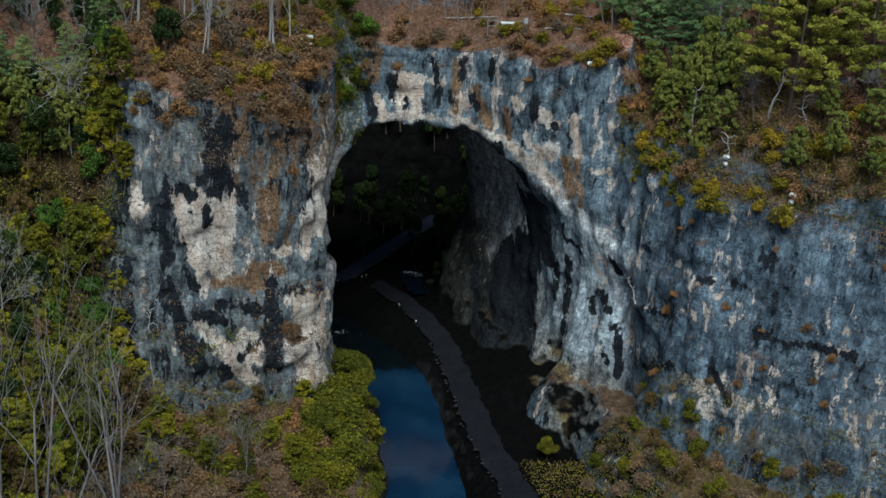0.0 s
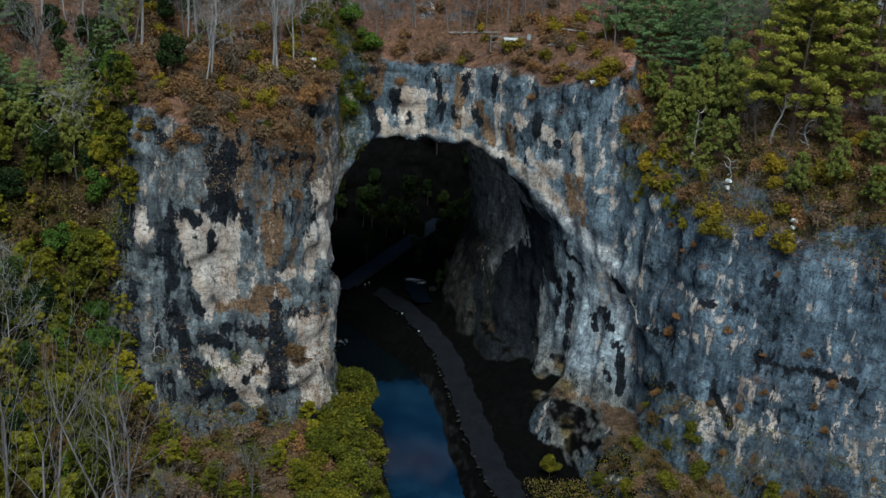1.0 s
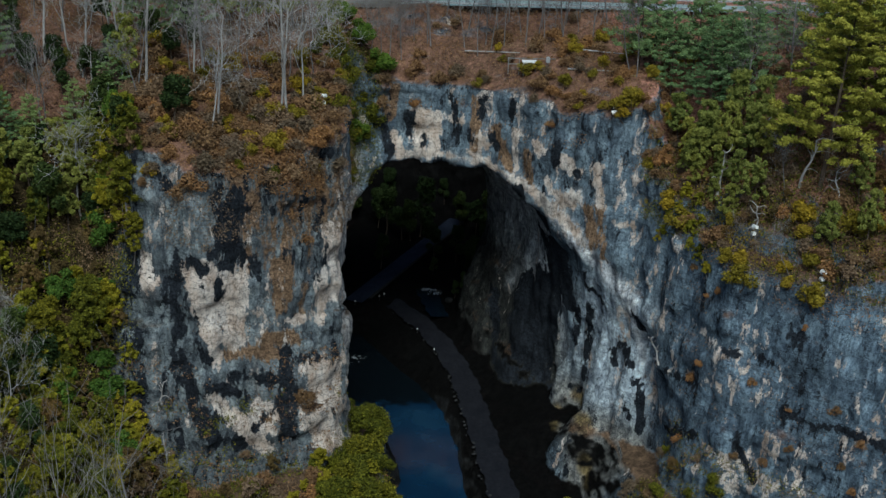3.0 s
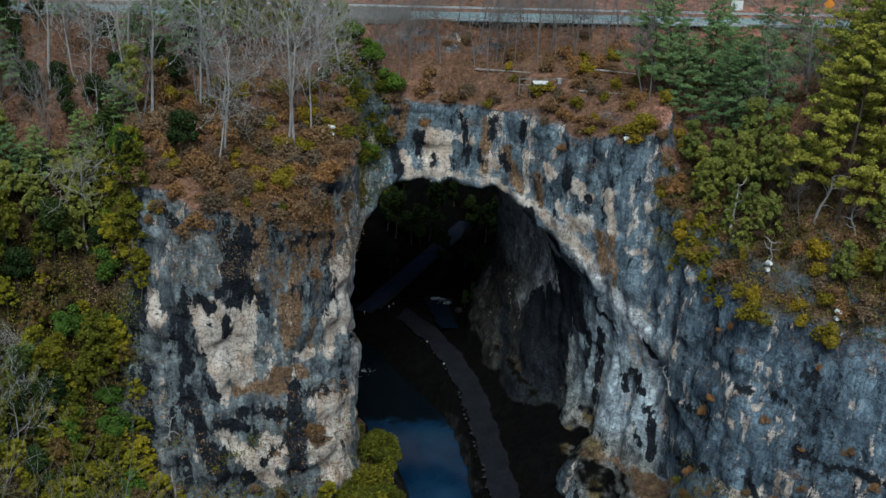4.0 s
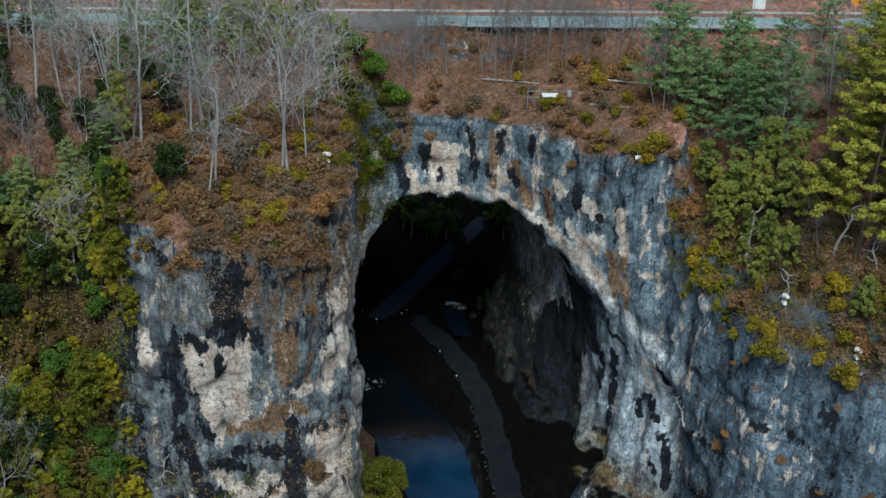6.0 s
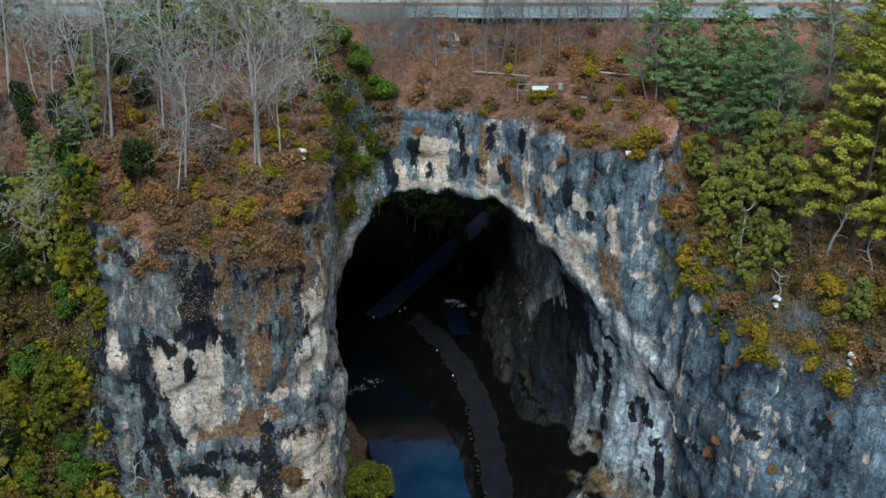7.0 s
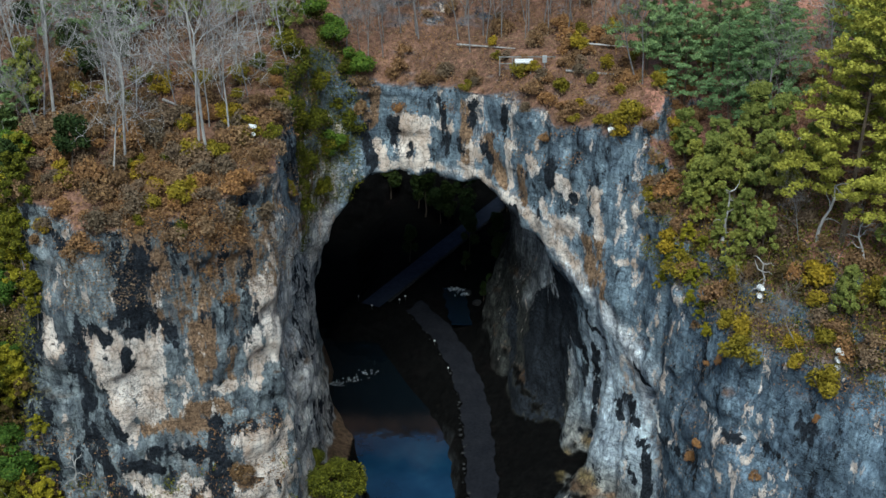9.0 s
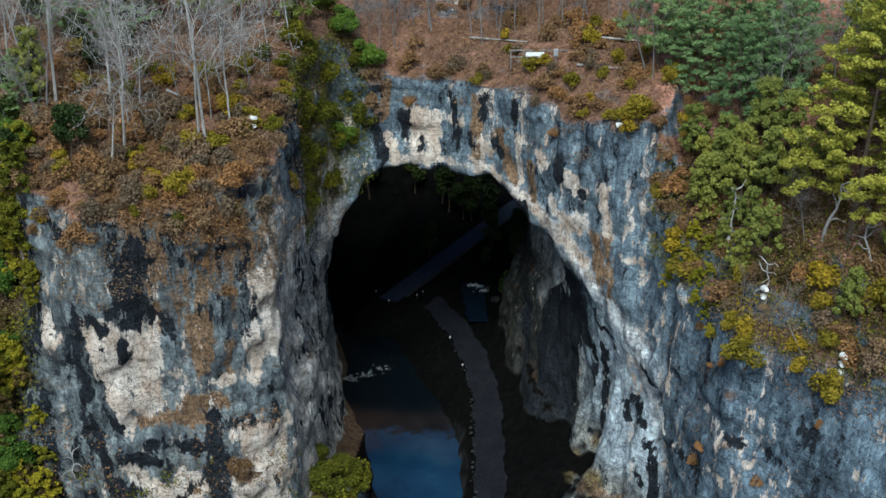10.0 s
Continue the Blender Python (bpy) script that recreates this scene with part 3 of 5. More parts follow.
BLACK_CROWN = [(4.5, -0.4, 44.9, 4.9, -1.0, 42.3, 0.40), (3.1, 0.3, 42.6, 3.2, -0.1, 41.2, 0.36), (0.2, 0.8, 42.3, 0.4, 0.2, 41.5, 0.36),
               (9.6, -3.9, 44.1, 10.3, -4.2, 42.6, 0.47), (17.2, -12.6, 45.2, 17.1, -13.0, 43.2, 0.59), (12.0, -5.1, 49.7, 11.9, -6.2, 45.7, 0.46),
               (8.2, -2.6, 49.1, 8.1, -2.5, 46.7, 0.47), (4.0, 0.5, 48.7, 4.7, -0.3, 45.9, 0.39), (-1.7, 1.0, 45.7, -2.0, 1.3, 43.0, 0.40),
               (6.8, -2.3, 44.3, 7.0, -2.3, 42.7, 0.39), (-5.8, 0.9, 44.7, -4.8, 0.7, 40.6, 0.72), (24.7, -19.7, 46.2, 24.9, -20.1, 44.9, 0.43),
               (19.7, -15.0, 42.4, 20.0, -15.3, 41.9, 0.37)]
RUST_CROWN = [(21.4, -17.2, 37.9, 22.0, -18.6, 33.7, 0.67), (22.3, -18.2, 39.1, 22.8, -20.4, 33.0, 0.51), (9.9, -4.0, 44.9, 11.2, -5.1, 42.0, 0.85),
              (13.8, -8.5, 43.3, 14.3, -9.6, 39.6, 0.61), (7.4, -1.9, 48.7, 7.3, -2.4, 41.9, 0.63), (-3.9, 1.2, 49.6, -4.7, 1.1, 45.5, 0.71),
              (11.2, -5.0, 41.2, 11.9, -6.3, 39.6, 0.70), (20.8, -17.2, 33.1, 23.1, -21.0, 32.4, 0.37), (22.1, -17.9, 35.9, 22.3, -19.2, 33.6, 0.59)]
RIM = [(-3.8, 0.4, 39.7, 0.6, 0.0, 40.4, 0.36), (0.6, 0.0, 40.4, 6.0, -1.9, 40.4, 0.36), (6.0, -1.9, 40.4, 10.2, -4.5, 39.7, 0.39),
       (10.2, -4.5, 39.7, 13.3, -8.4, 38.8, 0.39), (13.3, -8.4, 38.8, 15.6, -11.5, 38.0, 0.46), (15.6, -11.5, 37.8, 17.6, -13.0, 36.2, 0.68),
       (17.6, -13.0, 36.2, 20.2, -15.9, 33.3, 1.05), (20.2, -15.9, 33.3, 22.8, -20.2, 30.9, 1.04), (22.8, -20.2, 30.9, 25.6, -24.9, 28.6, 1.10),
       (25.6, -24.9, 28.6, 27.4, -25.4, 24.2, 0.80), (27.4, -25.4, 24.2, 28.3, -25.8, 19.9, 0.52), (17.5, -13.0, 37.0, 19.6, -15.4, 38.9, 0.97)]
# black stain of the recess, with its shade painted in as well
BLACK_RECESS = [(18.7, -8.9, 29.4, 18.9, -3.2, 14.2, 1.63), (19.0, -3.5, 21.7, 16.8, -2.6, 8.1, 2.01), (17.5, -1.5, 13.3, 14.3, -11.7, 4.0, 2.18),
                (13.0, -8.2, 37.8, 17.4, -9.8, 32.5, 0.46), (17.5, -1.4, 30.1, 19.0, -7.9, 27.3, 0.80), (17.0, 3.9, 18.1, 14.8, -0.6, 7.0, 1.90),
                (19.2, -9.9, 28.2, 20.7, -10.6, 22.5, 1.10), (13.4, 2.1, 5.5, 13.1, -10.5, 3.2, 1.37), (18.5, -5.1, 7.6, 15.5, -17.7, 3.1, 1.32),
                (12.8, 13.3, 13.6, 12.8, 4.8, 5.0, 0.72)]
# black streaks of the flutes, with the cleft's shade drawn in too
BLACK_FLUTE = [(22.2, -16.4, 26.7, 23.6, -19.1, 25.6, 0.39), (22.7, -16.0, 23.7, 22.9, -14.9, 15.7, 0.48), (22.9, -14.9, 15.7, 23.0, -15.0, 12.2, 0.36),
               (26.4, -23.0, 20.9, 26.9, -25.0, 19.3, 0.61), (26.0, -24.1, 15.6, 27.0, -27.2, 12.4, 0.39), (21.6, -12.8, 9.6, 19.9, -23.3, 7.3, 0.36),
               (19.9, -23.3, 7.3, 19.4, -26.2, 2.7, 0.36), (27.7, -26.7, 17.3, 28.1, -28.4, 11.3, 0.53), (28.1, -28.4, 11.3, 25.9, -35.5, 8.2, 0.53),
               (26.8, -25.8, 26.3, 27.7, -25.8, 24.8, 0.38), (25.2, -21.7, 19.6, 25.6, -22.3, 17.8, 0.36), (21.8, -13.2, 21.9, 21.8, -12.7, 16.5, 0.36),
               (22.2, -33.0, 3.7, 20.2, -36.3, 2.2, 0.90)]
PALE_EAST = [(31.5, -37.7, 30.2, 32.8, -42.7, 29.2, 0.36), (33.6, -43.8, 29.3, 36.0, -45.7, 29.6, 0.36), (30.9, -37.9, 24.4, 32.6, -43.5, 25.2, 0.36),
             (31.6, -44.1, 17.4, 33.6, -47.1, 17.0, 0.76), (33.9, -48.2, 15.9, 35.4, -48.7, 19.1, 0.75), (32.9, -47.1, 15.4, 34.6, -48.8, 14.8, 0.75),
             (37.1, -50.6, 22.2, 36.6, -51.9, 12.9, 0.40), (40.0, -52.8, 22.5, 38.6, -54.1, 12.6, 0.53), (45.7, -61.3, 19.9, 46.1, -62.9, 16.7, 0.71),
             (28.9, -26.7, 21.0, 29.5, -29.9, 15.2, 0.68), (38.0, -51.2, 22.5, 38.1, -51.6, 21.6, 0.36), (40.9, -54.0, 21.7, 39.8, -54.3, 17.0, 0.36),
             (43.4, -55.1, 24.3, 43.9, -56.9, 23.1, 0.39)]
SEAMS_EAST = [(40.7, -52.7, 25.1, 43.1, -54.6, 25.5, 0.36), (43.1, -54.6, 25.5, 45.9, -59.0, 25.9, 0.36), (33.5, -43.5, 29.5, 37.2, -47.5, 29.9, 0.36),
              (38.0, -49.8, 25.4, 40.7, -52.7, 25.1, 0.36), (29.7, -34.9, 15.1, 31.1, -42.4, 18.1, 0.36), (29.1, -34.6, 22.7, 31.0, -38.4, 23.4, 0.36),
              (34.5, -47.1, 19.9, 35.8, -50.3, 17.1, 0.36)]
MOSS_FOOT = [(22.9, -13.1, 8.8, 21.8, -22.3, 9.3, 0.89), (21.7, -26.3, 5.7, 21.8, -29.0, 3.7, 0.78), (19.6, -13.7, 6.4, 18.4, -17.1, 4.4, 0.66)]
flute = smooth(20.5, 22.5, vx) * smooth(30, 28.5, vx) * smooth(-32, -29, vy) * smooth(-9, -13, vy) * smooth(31, 27, vz) * smooth(9, 14, vz)
foot = smooth(18, 20, vx) * smooth(30, 28, vx) * smooth(-36, -31, vy) * smooth(-8, -12, vy) * smooth(14, 9, vz)
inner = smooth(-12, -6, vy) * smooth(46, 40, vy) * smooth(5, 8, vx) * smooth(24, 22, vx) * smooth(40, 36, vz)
jamb = smooth(-15.5, -13.5, vx) * smooth(-8, -10, vx) * smooth(-34, -30, vy) * smooth(46, 42, vz)
lay((0.54, 0.63, 0.70), flute * 0.97)
lay((0.30, 0.30, 0.28), foot * 0.9)
# flank tone raised in place of the light it misses
lay((0.62, 0.60, 0.57), jamb * 0.9)
# light high on the inner wall and shade low down, put into the tone
lay((0.56, 0.59, 0.61), inner * 0.92)
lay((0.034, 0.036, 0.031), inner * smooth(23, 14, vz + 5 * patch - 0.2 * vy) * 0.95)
lay((0.25, 0.19, 0.075), np.clip(strokes(MOSS_FOOT) * 1.4, 0, 0.9))
lay((0.21, 0.15, 0.105), np.clip(streak * 2.2 - 0.75, 0, 1) * 0.5 * (vx < 24) * (1 - inner))
rim = strokes(RIM)
lay((0.74, 0.77, 0.80), rim * 0.97)
wall_rust = smooth(-24, -20, vx) * smooth(-9, -12, vx) * smooth(33, 40, vz)
east = 1 - 0.35 * smooth(27, 31, vx)
bare_west = smooth(-9, -12, vx)
pale = np.maximum.reduce([strokes(PALE_WEST), strokes(PALE_FOOT), strokes(PALE_CROWN), strokes(PALE_EAST) * 0.48, rim * smooth(30, 36, vz)])
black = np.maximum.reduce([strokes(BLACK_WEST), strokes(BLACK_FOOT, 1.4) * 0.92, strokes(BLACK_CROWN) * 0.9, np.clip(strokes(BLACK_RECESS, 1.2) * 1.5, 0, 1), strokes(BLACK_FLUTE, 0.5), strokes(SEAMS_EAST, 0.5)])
rust = np.maximum(strokes(RUST_WEST), strokes(RUST_CROWN))
loose = 1 - np.clip(pale + rim, 0, 1)
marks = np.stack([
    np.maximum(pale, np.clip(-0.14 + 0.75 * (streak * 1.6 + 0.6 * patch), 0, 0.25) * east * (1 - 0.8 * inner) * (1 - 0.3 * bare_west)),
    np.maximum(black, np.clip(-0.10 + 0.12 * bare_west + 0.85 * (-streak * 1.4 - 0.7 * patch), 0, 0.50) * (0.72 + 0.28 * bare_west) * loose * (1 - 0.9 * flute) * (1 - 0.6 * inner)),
    np.maximum(rust * 0.9, np.clip(wall_rust * (0.25 + 0.9 * streak), 0, 0.7))], 1)
marks[:, 2] *= 1 - 0.5 * rim
marks[:, :2] *= (1 - 0.75 * foot * smooth(9, 7, vz))[:, None]
marks *= (1 - flat[:, None])
# shade over the creek banks, put into the rock colour; marks fade there
bank_shade = smooth(8, 5, vz) * smooth(-10.5, -8.5, vx) * smooth(5.5, 4, vx - np.interp(vy, TRAIL_Y, TRAIL_X)) * smooth(-70, -60, vy)
lay((0.022, 0.021, 0.020), bank_shade * 0.95)
marks *= (1 - bank_shade)[:, None]
# thin dark seams of the bedding
seam = np.abs(np.sin(vz * 0.62 + 0.03 * vx + 1.1 * grain(vx, vy, vz, 9, 51)))
lay((0.05, 0.052, 0.055), np.clip(1 - seam / 0.075, 0, 1) * np.clip(0.4 + grain(vx, vy, vz, 5, 53), 0, 1) * 0.8)

# leaf litter, brush soil and creek bank on what is level enough
litter = 0.5 + 0.5 * (0.6 * grain(vx, vy, vz, 4, 41) + 0.4 * grain(vx, vy, vz, 1.3, 43))
soil = np.stack([0.075 + 0.10 * litter, 0.052 + 0.062 * litter, 0.034 + 0.040 * litter], 1)
soil = np.where((vz > 47)[:, None], soil * np.array([1.65, 1.40, 1.50]), soil)
# gorge floor and upper valley: shade put into the soil colour, near black
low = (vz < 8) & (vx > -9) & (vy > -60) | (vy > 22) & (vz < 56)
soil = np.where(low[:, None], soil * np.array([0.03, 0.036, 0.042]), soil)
soil = np.where(((vx < -33) & (vz < 50))[:, None], soil * np.array([0.45, 0.52, 0.35]), soil)
soil = np.where(((vx > 27) & (vz > 20) & (vz < 60))[:, None], soil * np.array([1.5, 1.35, 1.4]), soil)
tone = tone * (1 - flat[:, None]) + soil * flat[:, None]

centre = places[quads].mean(1)
facing = normal[quads].mean(1)
ci = np.clip(((centre[:, 0] - LOW[0]) / CELL).astype(int), 0, len(gx) - 1)
cj = np.clip(((centre[:, 1] - LOW[1]) / CELL).astype(int), 0, len(gy) - 1)
level = (facing[:, 2] > 0.5) & ((np.abs(centre[:, 2] - TOP[ci, cj]) < 2.0) | (np.abs(centre[:, 2] - FLOOR[ci, cj]) < 1.2))
zone = np.where(level, 0, np.where(centre[:, 0] < -10.8, 2, np.where((centre[:, 0] > 28) | (centre[:, 1] < -37), 3, 1)))
keep = (centre[:, 1] > -95) & (centre[:, 0] > -98) & (centre[:, 0] < 86)


def rock_object(name, chosen, material, label, category):
    used, faces = np.unique(quads[chosen & keep], return_inverse=True)
    me = bpy.data.meshes.new(name)
    p, q = places[used].astype(np.float32), faces.reshape(-1, 4).astype(np.int32)
    me.vertices.add(len(p))
    me.vertices.foreach_set("co", p.ravel())
    me.loops.add(q.size)
    me.loops.foreach_set("vertex_index", q.ravel())
    me.polygons.add(len(q))
    me.polygons.foreach_set("loop_start", np.arange(0, q.size, 4, dtype=np.int32))
    me.update(calc_edges=True)
    a = me.color_attributes.new("tone", "FLOAT_COLOR", "POINT")
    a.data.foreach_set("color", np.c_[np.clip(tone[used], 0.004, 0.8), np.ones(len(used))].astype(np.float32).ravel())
    a = me.color_attributes.new("marks", "FLOAT_COLOR", "POINT")
    a.data.foreach_set("color", np.c_[np.clip(marks[used], 0, 1), np.ones(len(used))].astype(np.float32).ravel())
    me.polygons.foreach_set("use_smooth", np.ones(len(q), bool))
    me.materials.append(material)
    return tagged(new(name, me), label, category, kind="structure")


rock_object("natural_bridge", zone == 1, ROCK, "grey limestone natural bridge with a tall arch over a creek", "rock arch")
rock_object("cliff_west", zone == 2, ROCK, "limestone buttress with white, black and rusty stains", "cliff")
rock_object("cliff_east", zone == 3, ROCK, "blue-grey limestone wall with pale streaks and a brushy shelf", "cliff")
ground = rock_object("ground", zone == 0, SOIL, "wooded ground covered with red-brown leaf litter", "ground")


# the land beyond, out to the horizon
def outer_height(x, y):
    side = np.minimum(60.0, np.maximum(0.0, np.abs(x - 0.05 * (y + 40)) * 0.75 - 10))
    back = plateau_height(np.array([x]), np.array([min(y, 400.0)]), np.array([30.0]))[0]
    m = float(smooth(-150, -60, np.array([y]))[0]) if abs(x) > 80 else float(smooth(-104, 20, np.array([y]))[0])
    return side * (1 - m) + back * m


outer = [-3000, -1500, -700, -350, -200, -150, -120, -98]
ox = outer + [-60, -30, 0, 30, 60, 86, 120, 160, 240, 400, 800, 1600, 3000]
oy = [-3000, -1500, -700, -350, -220, -160, -125, -95, -60, -30, 0, 30, 60, 98, 130, 180, 260, 400, 800, 1600, 3000]
verts = [(x, y, outer_height(x, y)) for x in ox for y in oy]
faces = []
for i in range(len(ox) - 1):
    for j in range(len(oy) - 1):
        if not (-98 <= ox[i] and ox[i + 1] <= 86 and -95 <= oy[j] and oy[j + 1] <= 98):
            faces.append((i * len(oy) + j, (i + 1) * len(oy) + j, (i + 1) * len(oy) + j + 1, i * len(oy) + j + 1))
land = part("ground", (verts, faces), speckled("far_litter", [(0.09, 0.06, 0.04), (0.17, 0.10, 0.06)], 0.2, 0.95, 0.4, 0.3))
tagged(land, "wooded hills round the gorge", "ground", kind="structure")


# ================= water, trail, roads =================
def ribbon(name, rows, material, label, category, thick=0.0):
    """A strip between two edge lines, given as rows of left and right places."""
    verts, faces = [], []
    for a, b in rows:
        for k in range(7):
            verts.append(Vector(a).lerp(Vector(b), k / 6))
    for i in range(len(rows) - 1):
        for k in range(6):
            faces.append((i * 7 + k, i * 7 + k + 1, i * 7 + k + 8, i * 7 + k + 7))
    ob = part(name, (verts, faces), material)
    for p in ob.data.polygons:
        p.use_smooth = True
    return tagged(ob, label, category, kind="structure")


rows = []
for i in range(72):
    y = -110 + i * 2.0
    a, b = [float(v) for v in creek(y)]
    rows.append(((a - 3.5, y, 0.0), (b + 1.5, y, 0.0)))
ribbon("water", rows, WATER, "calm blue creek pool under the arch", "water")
rows = []
for i in range(150):
    y = -95 + i * 0.9
    x = float(np.interp(y, TRAIL_Y, TRAIL_X))
    slant = (float(np.interp(y + 1, TRAIL_Y, TRAIL_X)) - x)
    d = Vector((1, -slant, 0)).normalized() * (1.95 + 0.2 * math.sin(y * 0.8) + 0.15 * math.sin(y * 2.3))
    z = float(np.interp(y, TRAIL_Y, TRAIL_Z)) + 0.4
    rows.append(((x - d.x, y - d.y, z), (x + d.x, y + d.y, z)))
    if y > 36:
        break
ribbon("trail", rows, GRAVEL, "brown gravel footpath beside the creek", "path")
rows = []
for i in range(40):
    u = i * 0.07 - 0.05
    c = Vector((-9 + 16 * u, 32 + 33 * u, 5.1 + 0.6 * u))
    s = Vector((33, -16, 0)).normalized() * 1.7
    rows.append((c - s, c + s))
ribbon("valley_road", rows, LANE_SHADED, "narrow paved lane climbing the dark upper valley", "road")
rows = [((-90 + i * 4, 13.4, 59.45), (-90 + i * 4, 20.6, 59.45)) for i in range(46)]
ribbon("highway", rows, ASPHALT, "pale asphalt road crossing over the bridge", "road")

rows = []
for i in range(14):
    y = 24.5 + i * 1.0
    w = 0.25 * math.sin(i * 1.7)
    rows.append(((3.4 - 0.17 * i + w, y, 4.72), (6.6 - 0.12 * i + 0.6 * w, y, 4.72)))
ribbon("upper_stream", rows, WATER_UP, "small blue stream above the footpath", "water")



# ================= plants =================
def leaf_cloud(rng, count, lumps, size, flat=1.0):
    """Places and faces of many small leaves round the shells of some lumps (x, y, z, radius)."""
    lumps = np.array(lumps, float)
    count, size = int(count * 1.9), size * 0.72
    pick = rng.choice(len(lumps), count, p=lumps[:, 3] ** 2 / (lumps[:, 3] ** 2).sum())
    d = rng.normal(size=(count, 3))
    d /= np.linalg.norm(d, axis=1, keepdims=True)
    r = lumps[pick, 3] * (0.55 + 0.5 * rng.rand(count))
    c = lumps[pick, :3] + d * r[:, None] * np.array([1, 1, flat])
    a = rng.normal(size=(count, 3)) * np.array([1, 1, 0.7])
    a /= np.linalg.norm(a, axis=1, keepdims=True)
    b = np.cross(a, d + 0.6 * rng.normal(size=(count, 3)))
    b /= np.maximum(np.linalg.norm(b, axis=1, keepdims=True), 1e-6)
    s = (size * (0.6 + 0.8 * rng.rand(count)))[:, None]
    v = np.stack([c - a * s, c + (a * 0.7 - b * 0.75) * s, c + (a * 0.7 + b * 0.75) * s], 1).reshape(-1, 3)
    return v, np.arange(count * 3).reshape(-1, 3)


def stems(rng, height, spread, count, radius):
    verts, faces = [], []
    for i in range(count):
        w = rng.rand() * 2 * math.pi
        p, r = Vector((0, 0, -0.4)), radius
        for k in range(4):
            q = p + Vector((math.cos(w) * spread / 4, math.sin(w) * spread / 4, height / 4)) + Vector(rng.normal(size=3) * 0.08 * height / 4)
            tube(verts, faces, p, q, r, r * 0.7, 4)
            p, r = q, r * 0.7
    return verts, faces


def leafy_kind(name, leaf, seed, height, radius, count, size, label, category, group, bark=BROWN, lumps=9, trunk=1, flat=0.85, ball=0.28):
    """A shrub or small tree in leaf: stems and a ragged crown."""
    rng = np.random.RandomState(seed)
    t = thing(name, pose(0, 0, -500), label, category, group)
    part("trunk", stems(rng, height * 0.75, radius * 0.7 if trunk > 1 else radius * 0.15, trunk, 0.05 + 0.012 * height), bark, t)
    balls = []
    for i in range(lumps):
        w, q = rng.rand() * 6.28, rng.rand() ** 0.6
        u = rng.rand()
        balls.append((math.cos(w) * q * radius * 0.75 * (1.15 - 0.6 * u), math.sin(w) * q * radius * 0.75 * (1.15 - 0.6 * u), height * (0.35 + 0.55 * u), radius * (ball + 0.9 * ball * rng.rand())))
    part("crown", leaf_cloud(rng, count, balls, size, flat), LEAF[leaf], t)
    return t


def bare_kind(name, seed, height, bark, label, spread=1.0, crook=0.24, forks=1, finest=3):
    """A leafless tree: one trunk part and a part of all its boughs and twigs."""
    rng = np.random.RandomState(seed)
    t = thing(name, pose(0, 0, -500), label, "tree", "bare trees")
    tv, tf, bv, bf = [], [], [], []

    def grow(p, d, length, r, depth):
        steps = 4 if depth < 2 else 3
        for k in range(steps):
            d = (d + Vector(rng.normal(size=3) * (0.3 * crook if depth == 0 else crook)) + Vector((0, 0, 0.05))).normalized()
            q = p + d * length / steps
            r2 = r * (0.86 if depth == 0 else 0.75)
            tube(tv if depth == 0 else bv, tf if depth == 0 else bf, p, q, r, r2, 6 if depth == 0 else 4 if depth == 1 else 3)
            if depth < finest and (depth > 0 or k >= 1):
                for j in range(((1, 2, 2, 2) if forks == 1 else (1, 1, 1))[depth] + (k == steps - 1) + (depth == 0 and k > 1)):
                    w = rng.rand() * 6.28
                    side = d.orthogonal().normalized()
                    side.rotate(Matrix.Rotation(w, 3, d))
                    e = (d * (0.75 - 0.25 * spread) + side * (0.45 + 0.25 * rng.rand()) * spread + Vector((0, 0, 0.25))).normalized()
                    if depth < 2 or rng.rand() < 0.75:
                        grow(q, e, length * (0.42 + 0.2 * rng.rand()), max(r2 * 0.5, 0.018), depth + 1)
            p, r = q, r2

    for i in range(forks):
        w = 2.4 * i + rng.rand()
        tilt = 0.0 if forks == 1 else 0.22 + 0.2 * rng.rand()
        grow(Vector((0, 0, -0.5)), Vector((math.cos(w) * tilt, math.sin(w) * tilt, 1)).normalized(), height * (0.8 if forks == 1 else 0.6 + 0.25 * rng.rand()), (0.0088 * height + 0.015) / forks ** 0.25, 0)
    part("trunk", (tv, tf), bark, t)
    part("branch_mass", (bv, bf), bark, t)
    return t


